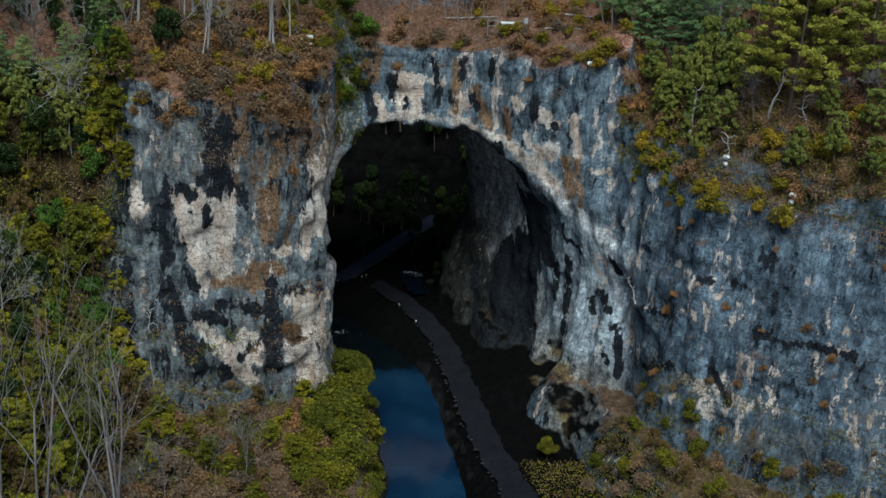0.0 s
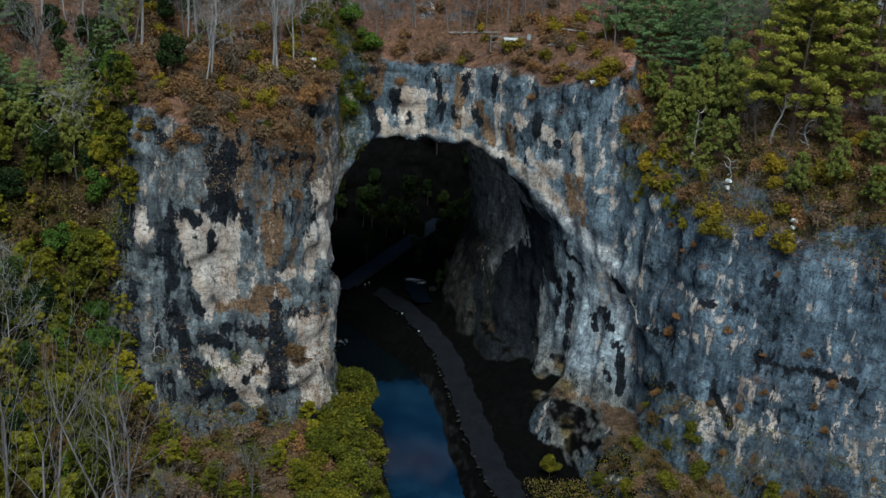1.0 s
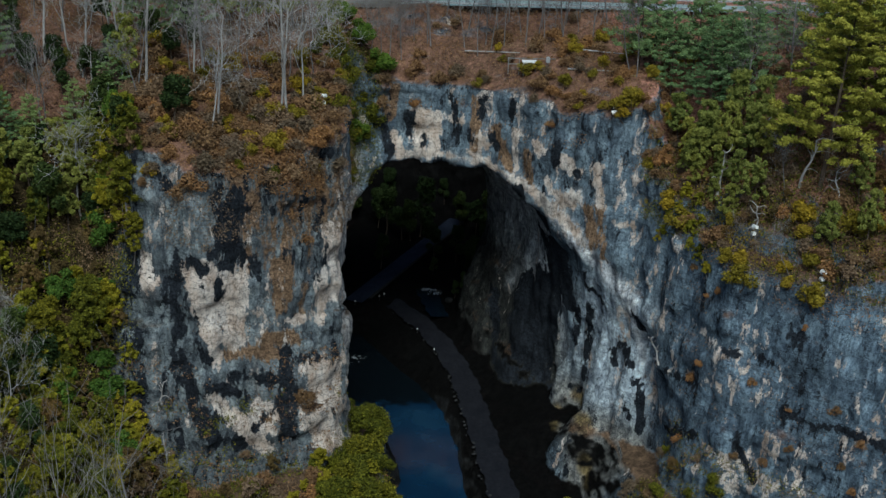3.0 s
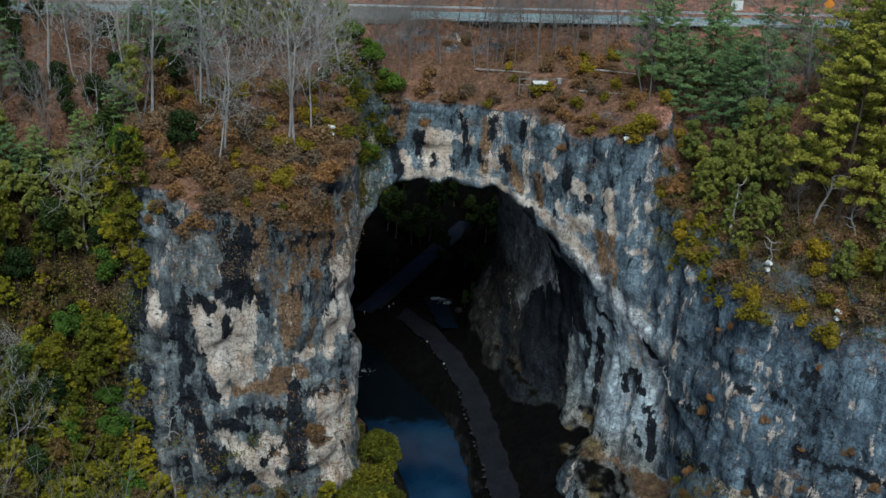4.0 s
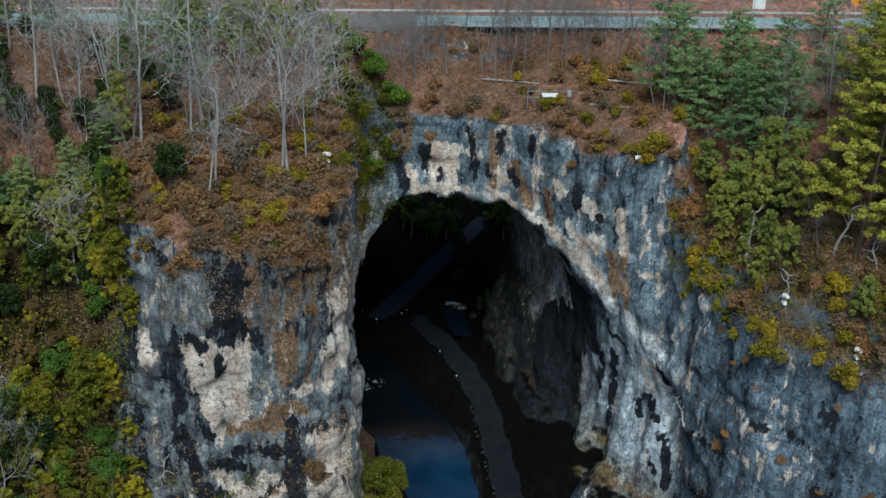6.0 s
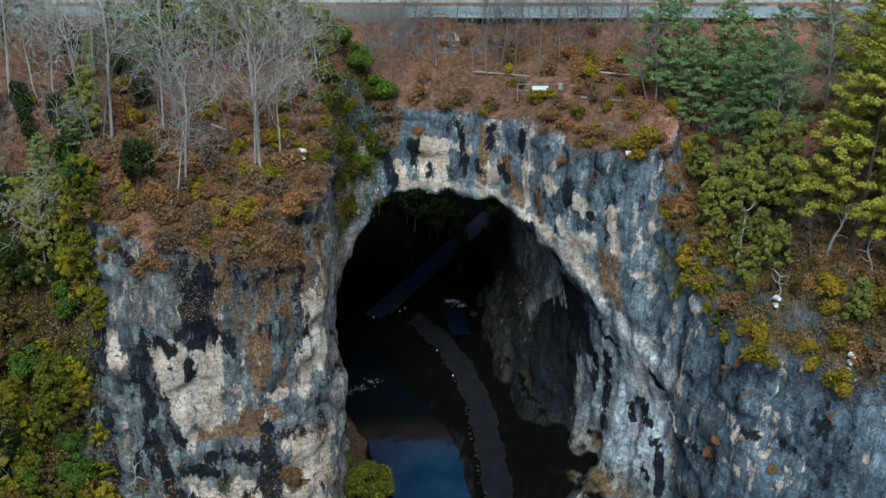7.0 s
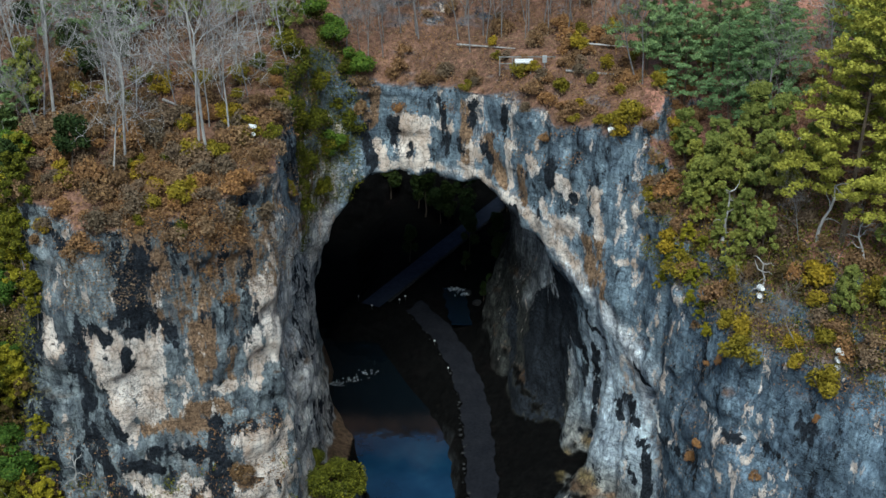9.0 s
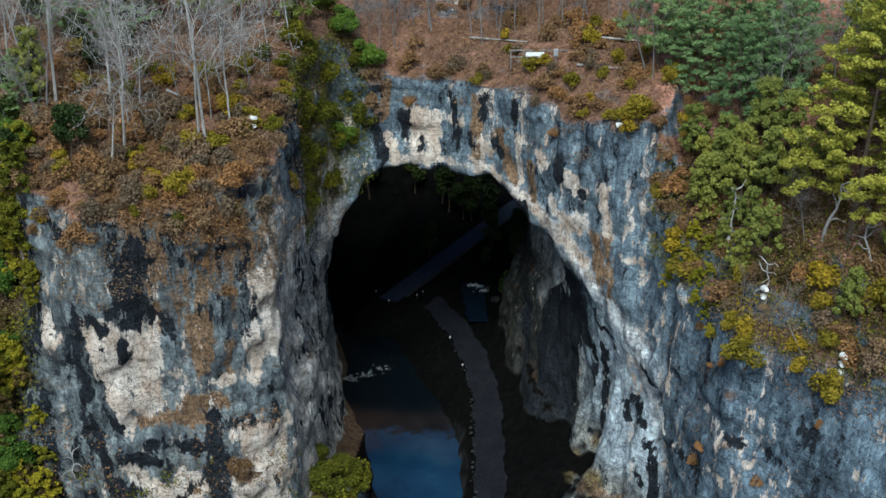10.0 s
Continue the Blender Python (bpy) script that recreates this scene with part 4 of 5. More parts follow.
def pine_kind(name, seed, height, width, leaf, label, low=0.25, count=46, leaves=4600, size=0.19):
    rng = np.random.RandomState(seed)
    t = thing(name, pose(0, 0, -500), label, "tree", "evergreens")
    tv, tf, lumps, bv, bf = [], [], [], [], []
    p, r = Vector((0, 0, -0.5)), 0.012 * height + 0.04
    for k in range(6):
        q = Vector((rng.normal() * 0.12, rng.normal() * 0.12, height * (k + 1) / 6))
        tube(tv, tf, p, q, r, r * 0.75, 6)
        p, r = q, r * 0.75
    for i in range(count):
        u = low + (1 - low) * (i + rng.rand()) / count
        w = i * 2.4 + rng.rand()
        reach = width * (1.06 - u) ** 0.55 * (0.65 + 0.5 * rng.rand())
        a = Vector((0, 0, height * u))
        b = a + Vector((math.cos(w) * reach, math.sin(w) * reach, reach * (0.12 + 0.25 * rng.rand())))
        tube(bv, bf, a, b, 0.035, 0.012, 3)
        side = Vector((-math.sin(w), math.cos(w), 0))
        for k in range(7):
            q = 0.35 + 0.11 * k
            c = a.lerp(b, q) + side * reach * q * 0.32 * rng.normal()
            lumps.append((c.x, c.y, c.z + rng.normal() * 0.12 - 0.03 * reach * q, 0.16 + reach * 0.075))
    part("trunk", (tv, tf), BROWN, t)
    part("branch_mass", (bv, bf), BROWN, t)
    part("crown", leaf_cloud(rng, leaves, lumps, size, 0.55), LEAF[leaf], t)
    return t


BARE = [bare_kind("bare_tree", 100 + i, h, b, l, s, c) for i, (h, b, l, s, c) in enumerate((
    (13, BARK, "tall leafless grey tree on the wooded plateau", 0.8, 0.24), (11, BARK, "slender leafless grey tree on the wooded plateau", 0.6, 0.2),
    (12, PALE, "pale-barked leafless tree with crooked limbs", 1.15, 0.42), (9, BARK, "young leafless tree with fine grey twigs", 0.9, 0.28),
    (14, PALE, "tall pale leafless tree at the cliff edge", 1.0, 0.26)))]
FORKED = [bare_kind("bare_tree", 120 + i, 21, BARK, "grey leafless tree forking into several stems from its foot", 0.8, 0.2, 4, 2) for i in range(2)]
SHRUB = {
    "olive": [leafy_kind("olive_tree", "olive", 200 + i, 5.0, 2.3, 1500, 0.21, "small tree with olive-green autumn leaves", "tree", "leafy trees") for i in range(4)],
    "yellow": [leafy_kind("yellow_shrub", "yellow", 210 + i, 2.4, 1.5, 750, 0.17, "shrub with yellow autumn leaves", "shrub", "shrubs", trunk=4) for i in range(3)],
    "rust": [leafy_kind("rust_shrub", "rust", 220 + i, 1.7, 1.3, 520, 0.16, "low shrub with rust-brown leaves", "shrub", "shrubs", trunk=4) for i in range(3)],
    "green": [leafy_kind("green_tree", "green", 230 + i, 6.0, 2.3, 1900, 0.20, "bushy bright green tree by the cliff edge", "tree", "leafy trees") for i in range(2)],
    "dry": [leafy_kind("dry_shrub", "dry", 240 + i, 1.6, 1.2, 420, 0.14, "dry brown brush on the ledges", "shrub", "shrubs", trunk=5) for i in range(3)],
    "cedar": [leafy_kind("cedar_tree", "cedar", 250 + i, 6.5, 1.7, 1900, 0.19, "dark green cedar on the slope", "tree", "evergreens", flat=1.2, lumps=12) for i in range(2)],
    "tall": [pine_kind("tall_pine", 260 + i, 16.0, 5.0, "lime", "tall tree with layered yellow-green boughs above the cliff", 0.16, 60, 17000, 0.125) for i in range(2)],
    "juniper": [leafy_kind("juniper_tree", "juniper", 270 + i, 8.5, 2.3, 4200, 0.15, "feathery olive-green juniper on the cliff shelf", "tree", "evergreens", flat=1.1, lumps=75, ball=0.085) for i in range(3)],
    "hill": [leafy_kind("hillside_tree", "olive", 280 + i, 8.5, 2.9, 4300, 0.17, "hillside tree with olive-green autumn leaves", "tree", "leafy trees", lumps=70, ball=0.09, bark=BARK) for i in range(3)],
    "gold": [leafy_kind("gold_tree", "gold", 284 + i, 6.5, 2.3, 3200, 0.16, "hillside tree with yellow-green autumn leaves", "tree", "leafy trees", lumps=55, ball=0.10, bark=BARK) for i in range(3)],
    "umber": [leafy_kind("brown_leaved_tree", "umber", 288 + i, 6.0, 2.4, 2600, 0.16, "hillside tree with thin brown leaves", "tree", "leafy trees", lumps=60, ball=0.09, bark=BARK) for i in range(2)],
}
PINE = [pine_kind("pine_tree", 300 + i, 10 + 2 * i, 4.3, "pine", "soft blue-green pine on the plateau", 0.14, 44, 9000, 0.12) for i in range(3)]

chance = np.random.RandomState(5)
TAKEN = {}


def sites(mask, count, gap):
    """Seeded places on the ground or rock, at least a gap apart."""
    out = []
    for i in chance.permutation(np.flatnonzero(mask))[:count * 60]:
        p = places[i]
        key = tuple((p / gap).astype(int))
        if any((key[0] + a, key[1] + b, key[2] + c, gap) in TAKEN for a in (-1, 0, 1) for b in (-1, 0, 1) for c in (-1, 0, 1)
               if TAKEN.get((key[0] + a, key[1] + b, key[2] + c, gap)) is not None and np.linalg.norm(TAKEN[(key[0] + a, key[1] + b, key[2] + c, gap)] - p) < gap):
            continue
        TAKEN[(*key, gap)] = p
        out.append(p)
        if len(out) >= count:
            break
    return out


def plant(kinds, spots, low, high, lean=4.0):
    for p in spots:
        k = kinds[chance.randint(len(kinds))]
        s = low + (high - low) * chance.rand()
        m = pose(float(p[0]), float(p[1]), float(p[2]) - 0.1, chance.normal() * lean, chance.normal() * lean, chance.rand() * 360)
        ob = copy_thing(k, m)
        ob.scale = (s, s, s * (0.9 + 0.2 * chance.rand()))


def zoned(x0, x1, y0, y1, z0, z1, up=0.45):
    return (vx > x0) & (vx < x1) & (vy > y0) & (vy < y1) & (vz > z0) & (vz < z1) & (normal[:, 2] > up)


# the plateau
plant(BARE, sites(zoned(-66, -11, -36, 8, 47, 66, 0.6), 56, 2.6), 0.7, 1.2)
plant(BARE[:2] + BARE[3:4], sites(zoned(-8, 34, 2.5, 12, 52, 62, 0.6), 46, 1.9), 0.6, 0.95)
plant(BARE, sites(zoned(43, 80, -30, 10, 40, 66, 0.4), 26, 3.0), 0.6, 1.0)
plant(BARE[:2], [(x, y, ground_at(x, y)) for x, y in ((26.4, -12.3), (27.0, -13.5), (38.0, -24.0), (33.0, -5.0), (36.0, -3.0))], 0.8, 1.05)
plant(BARE[:2] + BARE[3:4], sites(zoned(-80, 84, 24, 44, 55, 70, 0.5), 75, 2.6), 0.9, 1.3)
plant(PINE, [(x, y, ground_at(x, y)) for x, y in ((27.6, -11.0), (30.2, -9.5), (31.6, -13.5), (34.6, -12.5), (37.5, -9.0), (35.6, -19.0), (38.0, -16.5), (41.5, -13.0), (40.0, -21.0))], 0.85, 1.1, 2.0)
plant(PINE, sites(zoned(44, 80, -24, 10, 42, 64, 0.4), 9, 3.8), 0.7, 1.1)
plant(PINE, sites(zoned(-70, -26, -14, 9, 50, 66, 0.5), 14, 4.0), 0.7, 1.1)
plant(SHRUB["juniper"], [(x, y, ground_at(x, y)) for x, y in ((31.8, -29.5), (33.2, -27.5), (34.6, -31.5), (36.8, -33.0), (33.8, -24.5), (31.0, -22.0), (38.5, -29.0), (37.0, -25.0))], 0.75, 1.1, 3.0)
plant(SHRUB["juniper"], sites(zoned(40, 62, -60, -24, 40, 58, 0.2), 12, 3.0), 0.5, 0.9)
plant(SHRUB["juniper"], sites(zoned(31, 40, -38, -24, 41, 52, 0.15), 14, 1.9), 0.55, 0.95, 5.0)
plant(SHRUB["juniper"], [(x, y, ground_at(x, y)) for x, y in ((-24.0, -6.0), (-20.0, -3.0), (-27.0, -1.0), (-16.5, 0.5), (-31.0, -5.0), (-13.5, -5.0), (-22.0, 3.0))], 1.0, 1.4, 3.0)
plant(SHRUB["juniper"], sites(zoned(-54, -37, -37, -22, 38, 58, 0.2), 14, 2.6), 0.8, 1.2)
plant(SHRUB["cedar"], sites(zoned(-70, -29, -37, -4, 44, 64, 0.3), 44, 2.6), 0.7, 1.2)
plant(PINE, sites(zoned(-64, -34, -36, -16, 44, 62, 0.3), 9, 3.5), 0.5, 0.8)
plant(SHRUB["tall"], [(x, y, ground_at(x, y)) for x, y in ((42.2, -41.5), (47.0, -37.5), (50.5, -43.0), (49.0, -28.0))], 1.4, 1.55, 2.0)
plant(SHRUB["green"], [(-6.0, 0.8, ground_at(-6.0, 0.8)), (-8.5, 1.5, ground_at(-8.5, 1.5)), (-9.6, -1.5, ground_at(-9.6, -1.5)), (-11.2, 3.0, ground_at(-11.2, 3.0))], 0.8, 1.1)
plant(SHRUB["olive"], sites(zoned(-14.5, -7, -16, 8, 37, 62, -0.3), 30, 1.6), 0.45, 0.85)
plant(SHRUB["rust"], sites(zoned(-36, -9, -42, -16, 44, 62, 0.35), 70, 1.5), 0.6, 1.3)
plant(SHRUB["yellow"], sites(zoned(-40, -9, -42, -16, 44, 62, 0.35), 34, 2.0), 0.5, 1.1)
plant(SHRUB["olive"], sites(zoned(-50, -9, -42, -14, 44, 62, 0.35), 18, 2.4), 0.25, 0.5)
plant(SHRUB["dry"], sites(zoned(-40, -10, -42, -22, 44, 62, 0.3), 60, 1.5), 0.7, 1.4)
plant(SHRUB["rust"], sites(zoned(-40, -26, -42, -20, 44, 62, 0.3), 26, 1.6), 0.6, 1.2)
plant(SHRUB["rust"], sites(zoned(-4, 36, -30, 6, 46, 60, 0.35), 60, 1.4), 0.6, 1.2)
plant(SHRUB["yellow"], sites(zoned(-2, 36, -28, 4, 46, 60, 0.35), 30, 1.6), 0.5, 0.95)
plant(SHRUB["dry"], sites(zoned(-60, 60, -40, 11, 46, 66, 0.35), 120, 1.7), 0.7, 1.3)
plant(BARE[4:], [(x, y, ground_at(x, y)) for x, y in ((-17.1, -30.0), (-33.9, -25.7), (-47.8, -15.8), (-27.7, -20.9))], 1.15, 1.4, 1.5)
plant(BARE[2:3], [(x, y, ground_at(x, y)) for x, y in ((-36.9, -24.2), (-43.4, -16.4), (-41.5, -29.0), (-15.0, -27.0))], 1.0, 1.3, 3.0)
# the western hillside and the talus under the buttress
hill = (vx < -34) | (vy < -43)
slope_side = zoned(-66, -32.5, -84, -30, 2, 52, 0.05) & hill
plant(SHRUB["hill"], sites(slope_side, 80, 3.2), 0.7, 1.2, 6.0)
plant(SHRUB["gold"], sites(slope_side, 110, 2.6), 0.55, 1.1, 6.0)
plant(SHRUB["umber"], sites(slope_side, 90, 2.7), 0.6, 1.1, 6.0)
plant(SHRUB["cedar"], sites(slope_side & (vx < -37), 34, 3.6), 0.9, 1.5)
plant(SHRUB["green"], sites(slope_side, 26, 3.4), 0.6, 1.0)
plant(BARE[2:], sites(zoned(-90, -36, -90, -38, 8, 48, 0.1), 18, 4.6), 0.45, 0.8)
plant(SHRUB["gold"], [(x, y, ground_at(x, y)) for x, y in ((-31.4, -45.6), (-33.5, -44.0), (-36.5, -39.0))], 0.75, 0.95)
talus = zoned(-36, -4.5, -95, -34, 1.5, 20, 0.45)
plant(SHRUB["hill"], sites(talus & (vx > -30), 26, 2.4), 0.35, 0.6)
plant(SHRUB["gold"], sites(talus & (vy > -60), 30, 2.2), 0.35, 0.7)
plant(SHRUB["umber"], sites(talus, 40, 2.2), 0.35, 0.75)
plant(SHRUB["dry"], sites(talus, 60, 1.8), 0.8, 1.7)
plant(SHRUB["rust"], sites(talus, 40, 2.0), 0.8, 1.5)
plant(SHRUB["olive"], sites(zoned(-13.5, -4.2, -62, -21, 6, 13, 0.3), 44, 1.6), 0.5, 0.95, 8.0)
plant(FORKED, [(x, y, ground_at(x, y)) for x, y in ((-29.4, -72.0), (-33.0, -86.0), (-38.5, -78.0))], 0.9, 1.1, 3.0)
plant(BARE[3:4], sites(talus & (vx < -16) & (vy < -48), 10, 3.0), 0.45, 0.75)
# the eastern shelf and the foot of the wall
high_shelf = zoned(27, 75, -90, -22, 39, 52, 0.1)
plant(SHRUB["yellow"], sites(zoned(33, 41, -49, -38, 37, 45, 0.0), 9, 1.6), 0.7, 1.3)
plant(SHRUB["gold"], sites(zoned(27.5, 32, -38, -28, 36, 43, -0.2), 14, 1.2), 0.3, 0.55)
plant(SHRUB["yellow"], sites(high_shelf, 16, 2.4), 0.6, 1.2)
plant(SHRUB["rust"], sites(high_shelf, 56, 1.7), 0.6, 1.3)
plant(SHRUB["umber"], sites(high_shelf, 40, 1.8), 0.3, 0.55)
plant(SHRUB["dry"], sites(high_shelf, 60, 1.6), 0.7, 1.3)
plant(SHRUB["yellow"], [(x, y, ground_at(x, y)) for x, y in ((24.6, -18.8), (25.4, -19.4), (23.9, -17.6))], 0.9, 1.2)
plant(BARE[3:4], sites(zoned(31, 70, -80, -28, 38, 52, 0.2), 12, 2.8), 0.35, 0.7, 10.0)
plant(SHRUB["rust"], sites(zoned(28, 60, -80, -28, 12, 38, 0.12), 30, 2.0), 0.3, 0.7)
foot_of_wall = zoned(17, 56, -75, -36, 2, 17, 0.25)
plant(SHRUB["olive"], sites(foot_of_wall, 26, 1.8), 0.3, 0.7)
plant(SHRUB["umber"], sites(foot_of_wall, 34, 1.8), 0.25, 0.6)
plant(SHRUB["dry"], sites(foot_of_wall, 40, 1.5), 0.7, 1.3)
plant(BARE[2:4], [(x, y, ground_at(x, y, 24)) for x, y in ((42.6, -60.0), (36.5, -56.0), (47.0, -64.0))], 0.6, 0.9)
plant(BARE[2:4], [(-31.2, -40.2, 43.8), (-32.5, -41.0, 33.5), (-13.0, -34.0, 38.5), (-19.0, -40.0, 38.0)], 0.22, 0.42, 12)
# the upper valley, seen through the arch
plant(SHRUB["cedar"], sites(zoned(-60, 30, 46, 80, 4, 56, 0.15), 40, 3.0), 0.8, 1.4)
plant(SHRUB["cedar"], sites(zoned(-60, 40, 60, 84, 3, 70, -0.3), 50, 2.6), 1.2, 1.9)
plant(SHRUB["cedar"], sites(zoned(4, 16, 26, 52, 3, 20, 0.15), 8, 2.6), 0.5, 0.9)
for kinds in (BARE, FORKED, PINE, *SHRUB.values()):
    for ob in kinds:
        for o in (*ob.children_recursive, ob):
            bpy.data.objects.remove(o)


# brush and leaves too many to count
def scatter(name, mask, count, leaf, size, lift, label):
    count, size = int(count * 1.7), size * 0.75
    at = chance.choice(np.flatnonzero(mask), count)
    c = places[at] + normal[at] * 0.05 + np.stack([chance.normal(size=count) * 0.35, chance.normal(size=count) * 0.35, lift * chance.rand(count) ** 1.5], 1)
    a = chance.normal(size=(count, 3))
    a /= np.linalg.norm(a, axis=1, keepdims=True)
    b = np.cross(a, chance.normal(size=(count, 3)))
    b /= np.linalg.norm(b, axis=1, keepdims=True)
    s = (size * (0.5 + chance.rand(count)))[:, None]
    v = np.stack([c - a * s, c + (a * 0.7 - b * 0.6) * s, c + (a * 0.7 + b * 0.6) * s], 1).reshape(-1, 3)
    ob = part(name, (v, np.arange(count * 3).reshape(-1, 3)), LEAF[leaf])
    return tagged(ob, label, "brush", kind="stuff")


brushy = grain(vx, vy, vz, 5, 61) + 0.5 * grain(vx, vy, vz, 2, 63)
scatter("undergrowth", zoned(-75, 70, -45, 13, 44, 66, 0.3) & (brushy > -0.1), 44000, "rust", 0.15, 0.8, "rust-brown undergrowth on the plateau")
scatter("undergrowth", zoned(-75, 70, -45, 13, 44, 66, 0.3) & (brushy < 0.2), 44000, "dry", 0.15, 1.0, "dry brown undergrowth on the plateau")
scatter("hillside_brush", zoned(-95, -33, -95, -30, 1, 52, 0.05) & hill & (brushy < 0.3), 70000, "olive", 0.17, 2.6, "olive-green brush on the steep hillside")
scatter("hillside_brush", zoned(-95, -5, -95, -30, 1, 52, 0.05) & hill & (brushy > -0.2), 34000, "dry", 0.18, 1.4, "dry brush on the steep hillside")
scatter("gully_brush", (vx > -15) & (vx < -6) & (vy > -18) & (vy < 4) & (vz > 36) & (vz < 56), 14000, "olive", 0.16, 0.8, "olive-green creepers in the gully beside the arch")
scatter("bank_brush", zoned(13, 52, -75, -37, 1, 18, 0.2) & (vx > np.interp(vy, TRAIL_Y, TRAIL_X) + 2.6), 16000, "olive", 0.15, 0.8, "olive-green brush at the foot of the wall")
scatter("bank_brush", zoned(13, 52, -75, -37, 1, 18, 0.2) & (vx > np.interp(vy, TRAIL_Y, TRAIL_X) + 2.6), 9000, "dry", 0.15, 0.7, "dry brush at the foot of the wall")
scatter("talus_brush", zoned(-34, -4, -75, -30, 1, 22, 0.35) & (brushy < 0.1), 14000, "olive", 0.18, 0.9, "olive-green brush on the creek bank")
scatter("talus_brush", zoned(-40, -4, -90, -34, 1, 26, 0.1) & (brushy > -0.2), 16000, "rust", 0.17, 0.9, "rust-brown brush on the slope under the buttress")
scatter("shelf_brush", zoned(27, 75, -60, -22, 39, 52, 0.1) & (brushy < 0.25), 18000, "olive", 0.15, 0.9, "olive-green brush on the cliff shelf")
scatter("shelf_brush", zoned(36, 80, -60, -16, 36, 60, 0.1), 16000, "rust", 0.15, 0.7, "rust-brown leaf brush above the cliff shelf")
scatter("shelf_brush", zoned(27, 75, -90, -22, 38, 58, 0.1), 22000, "dry", 0.15, 0.7, "dry brush on the cliff shelf")
scatter("shelf_brush", zoned(27, 75, -90, -22, 37, 50, 0.1) & (brushy > 0.15), 8000, "yellow", 0.15, 0.8, "yellow brush on the cliff shelf")
crack = (normal[:, 2] > 0.12) & (normal[:, 2] < 0.75) & (vy < 4) & (vz > 12) & (brushy > 0.15)
scatter("cliff_tufts", (vx > -30) & (vx < -8) & (vy < -2) & (vz > 40) & (vz < 53) & (brushy < 0.1) & (normal[:, 2] > 0), 9000, "dry", 0.15, 0.6, "dry grey-brown brush hanging over the buttress rim")
crack &= black < 0.3
scatter("cliff_tufts", crack & (vx < -14), 8000, "dry", 0.12, 0.4, "dry grass tufts on the cliff ledges")
scatter("cliff_tufts", (vx > -25) & (vx < -13) & (vy < -2) & (vz > 34) & (vz < 53) & (normal[:, 2] > -0.1) & (black < 0.3) & (brushy + 0.05 * (vz - 44) > 0.0), 22000, "rust", 0.15, 0.5, "rust-brown creepers hanging down the buttress")
scatter("cliff_tufts", crack & (vx < -14) & (vz > 28), 6000, "rust", 0.12, 0.4, "rust-brown tufts on the cliff ledges")
scatter("cliff_tufts", crack & (vx > 28), 6000, "dry", 0.12, 0.4, "dry grass tufts on the cliff ledges")



# ================= small built things =================
def guardrail(y, x0, x1, z):
    t = thing("guardrail", pose(0, 0, 0), "galvanised steel guardrail along the road", "guardrail", "guardrails")
    n = int((x1 - x0) / 2)
    first = None
    for i in range(n + 1):
        if first is None:
            first = part("post", box(bmesh.new(), (0.12, 0.14, 1.0), (0, 0, 0.3)), BOARD, t)
            ob = first
        else:
            ob = new("post", first.data)
            ob.parent = t
        ob.location = (x0 + 2 * i, y, z)
    verts, faces = [], []
    shape = [(0, 0.44), (-0.07, 0.50), (0, 0.57), (0, 0.63), (-0.07, 0.70), (0, 0.76), (0.02, 0.76), (0.02, 0.44)]
    for x in (x0 - 0.5, x1 + 0.5):
        verts += [(x, y - 0.1 + a, z + b) for a, b in shape]
    for k in range(8):
        faces.append((k, (k + 1) % 8, 8 + (k + 1) % 8, 8 + k))
    part("rail", (verts, faces), STEEL, t)
    return t


guardrail(12.8, -4, 84, 59.35)
guardrail(21.4, -60, 84, 59.4)

fence = thing("fence", pose(0, 0, 0), "weathered grey board fence beside the road", "fence")
board = None
for i in range(52):
    if board is None:
        board = part("board", box(bmesh.new(), (0.27, 0.04, 2.5), (0, 0, 1.25), bevel=0.01), BOARD, fence)
        b = board
    else:
        b = new("board", board.data)
        b.parent = fence
    b.location = (-18.5 + i * 0.3, 12.6 + 0.006 * (i % 3), 58.9 + 0.03 * ((i * 7) % 5))
for z in (59.5, 60.8):
    part("fence_rail", box(bmesh.new(), (15.8, 0.08, 0.12), (-10.8, 12.68, z)), BOARD, fence)


def road_sign(at, size, height, material, label, turn=0):
    t = thing("road_sign", pose(*at), label, "sign", "road signs")
    bm = bmesh.new()
    bmesh.ops.create_cone(bm, cap_ends=True, segments=8, radius1=0.05, radius2=0.05, depth=height, matrix=pose(0, 0.05, height / 2))
    part("post", bm, STEEL, t)
    part("panel", box(bmesh.new(), (size[0], 0.03, size[1]), (0, 0, height - size[1] / 2), (0, turn, 0), 0.01), material, t)


road_sign((47.5, 21.9, 59.3), (1.9, 1.5), 2.6, WHITE, "white sheet sign beside the road")
road_sign((62.0, 22.0, 59.3), (1.3, 1.3), 3.0, ORANGE, "orange diamond road work sign", 45)


def floodlight(at, heads, turn, label):
    """White floodlights on a short post."""
    t = thing("floodlight", pose(at[0], at[1], at[2], 0, 0, turn), label, "floodlight", "floodlights")
    bm = bmesh.new()
    bmesh.ops.create_cone(bm, cap_ends=True, segments=8, radius1=0.07, radius2=0.06, depth=1.9, matrix=pose(0, 0, 0.85))
    part("post", bm, DARK, t)
    for i in range(heads):
        bm = bmesh.new()
        bmesh.ops.create_cone(bm, cap_ends=True, segments=12, radius1=0.33, radius2=0.20, depth=0.75, matrix=pose(0.25 - 0.1 * i, -0.3, 1.6 - 0.8 * i, 75, 0, 40 - 20 * i))
        h = part("lamp_head", bm, WHITE, t)
        part("bracket", box(bmesh.new(), (0.08, 0.3, 0.08), (0.1, -0.1, 1.6 - 0.8 * i)), DARK, h)


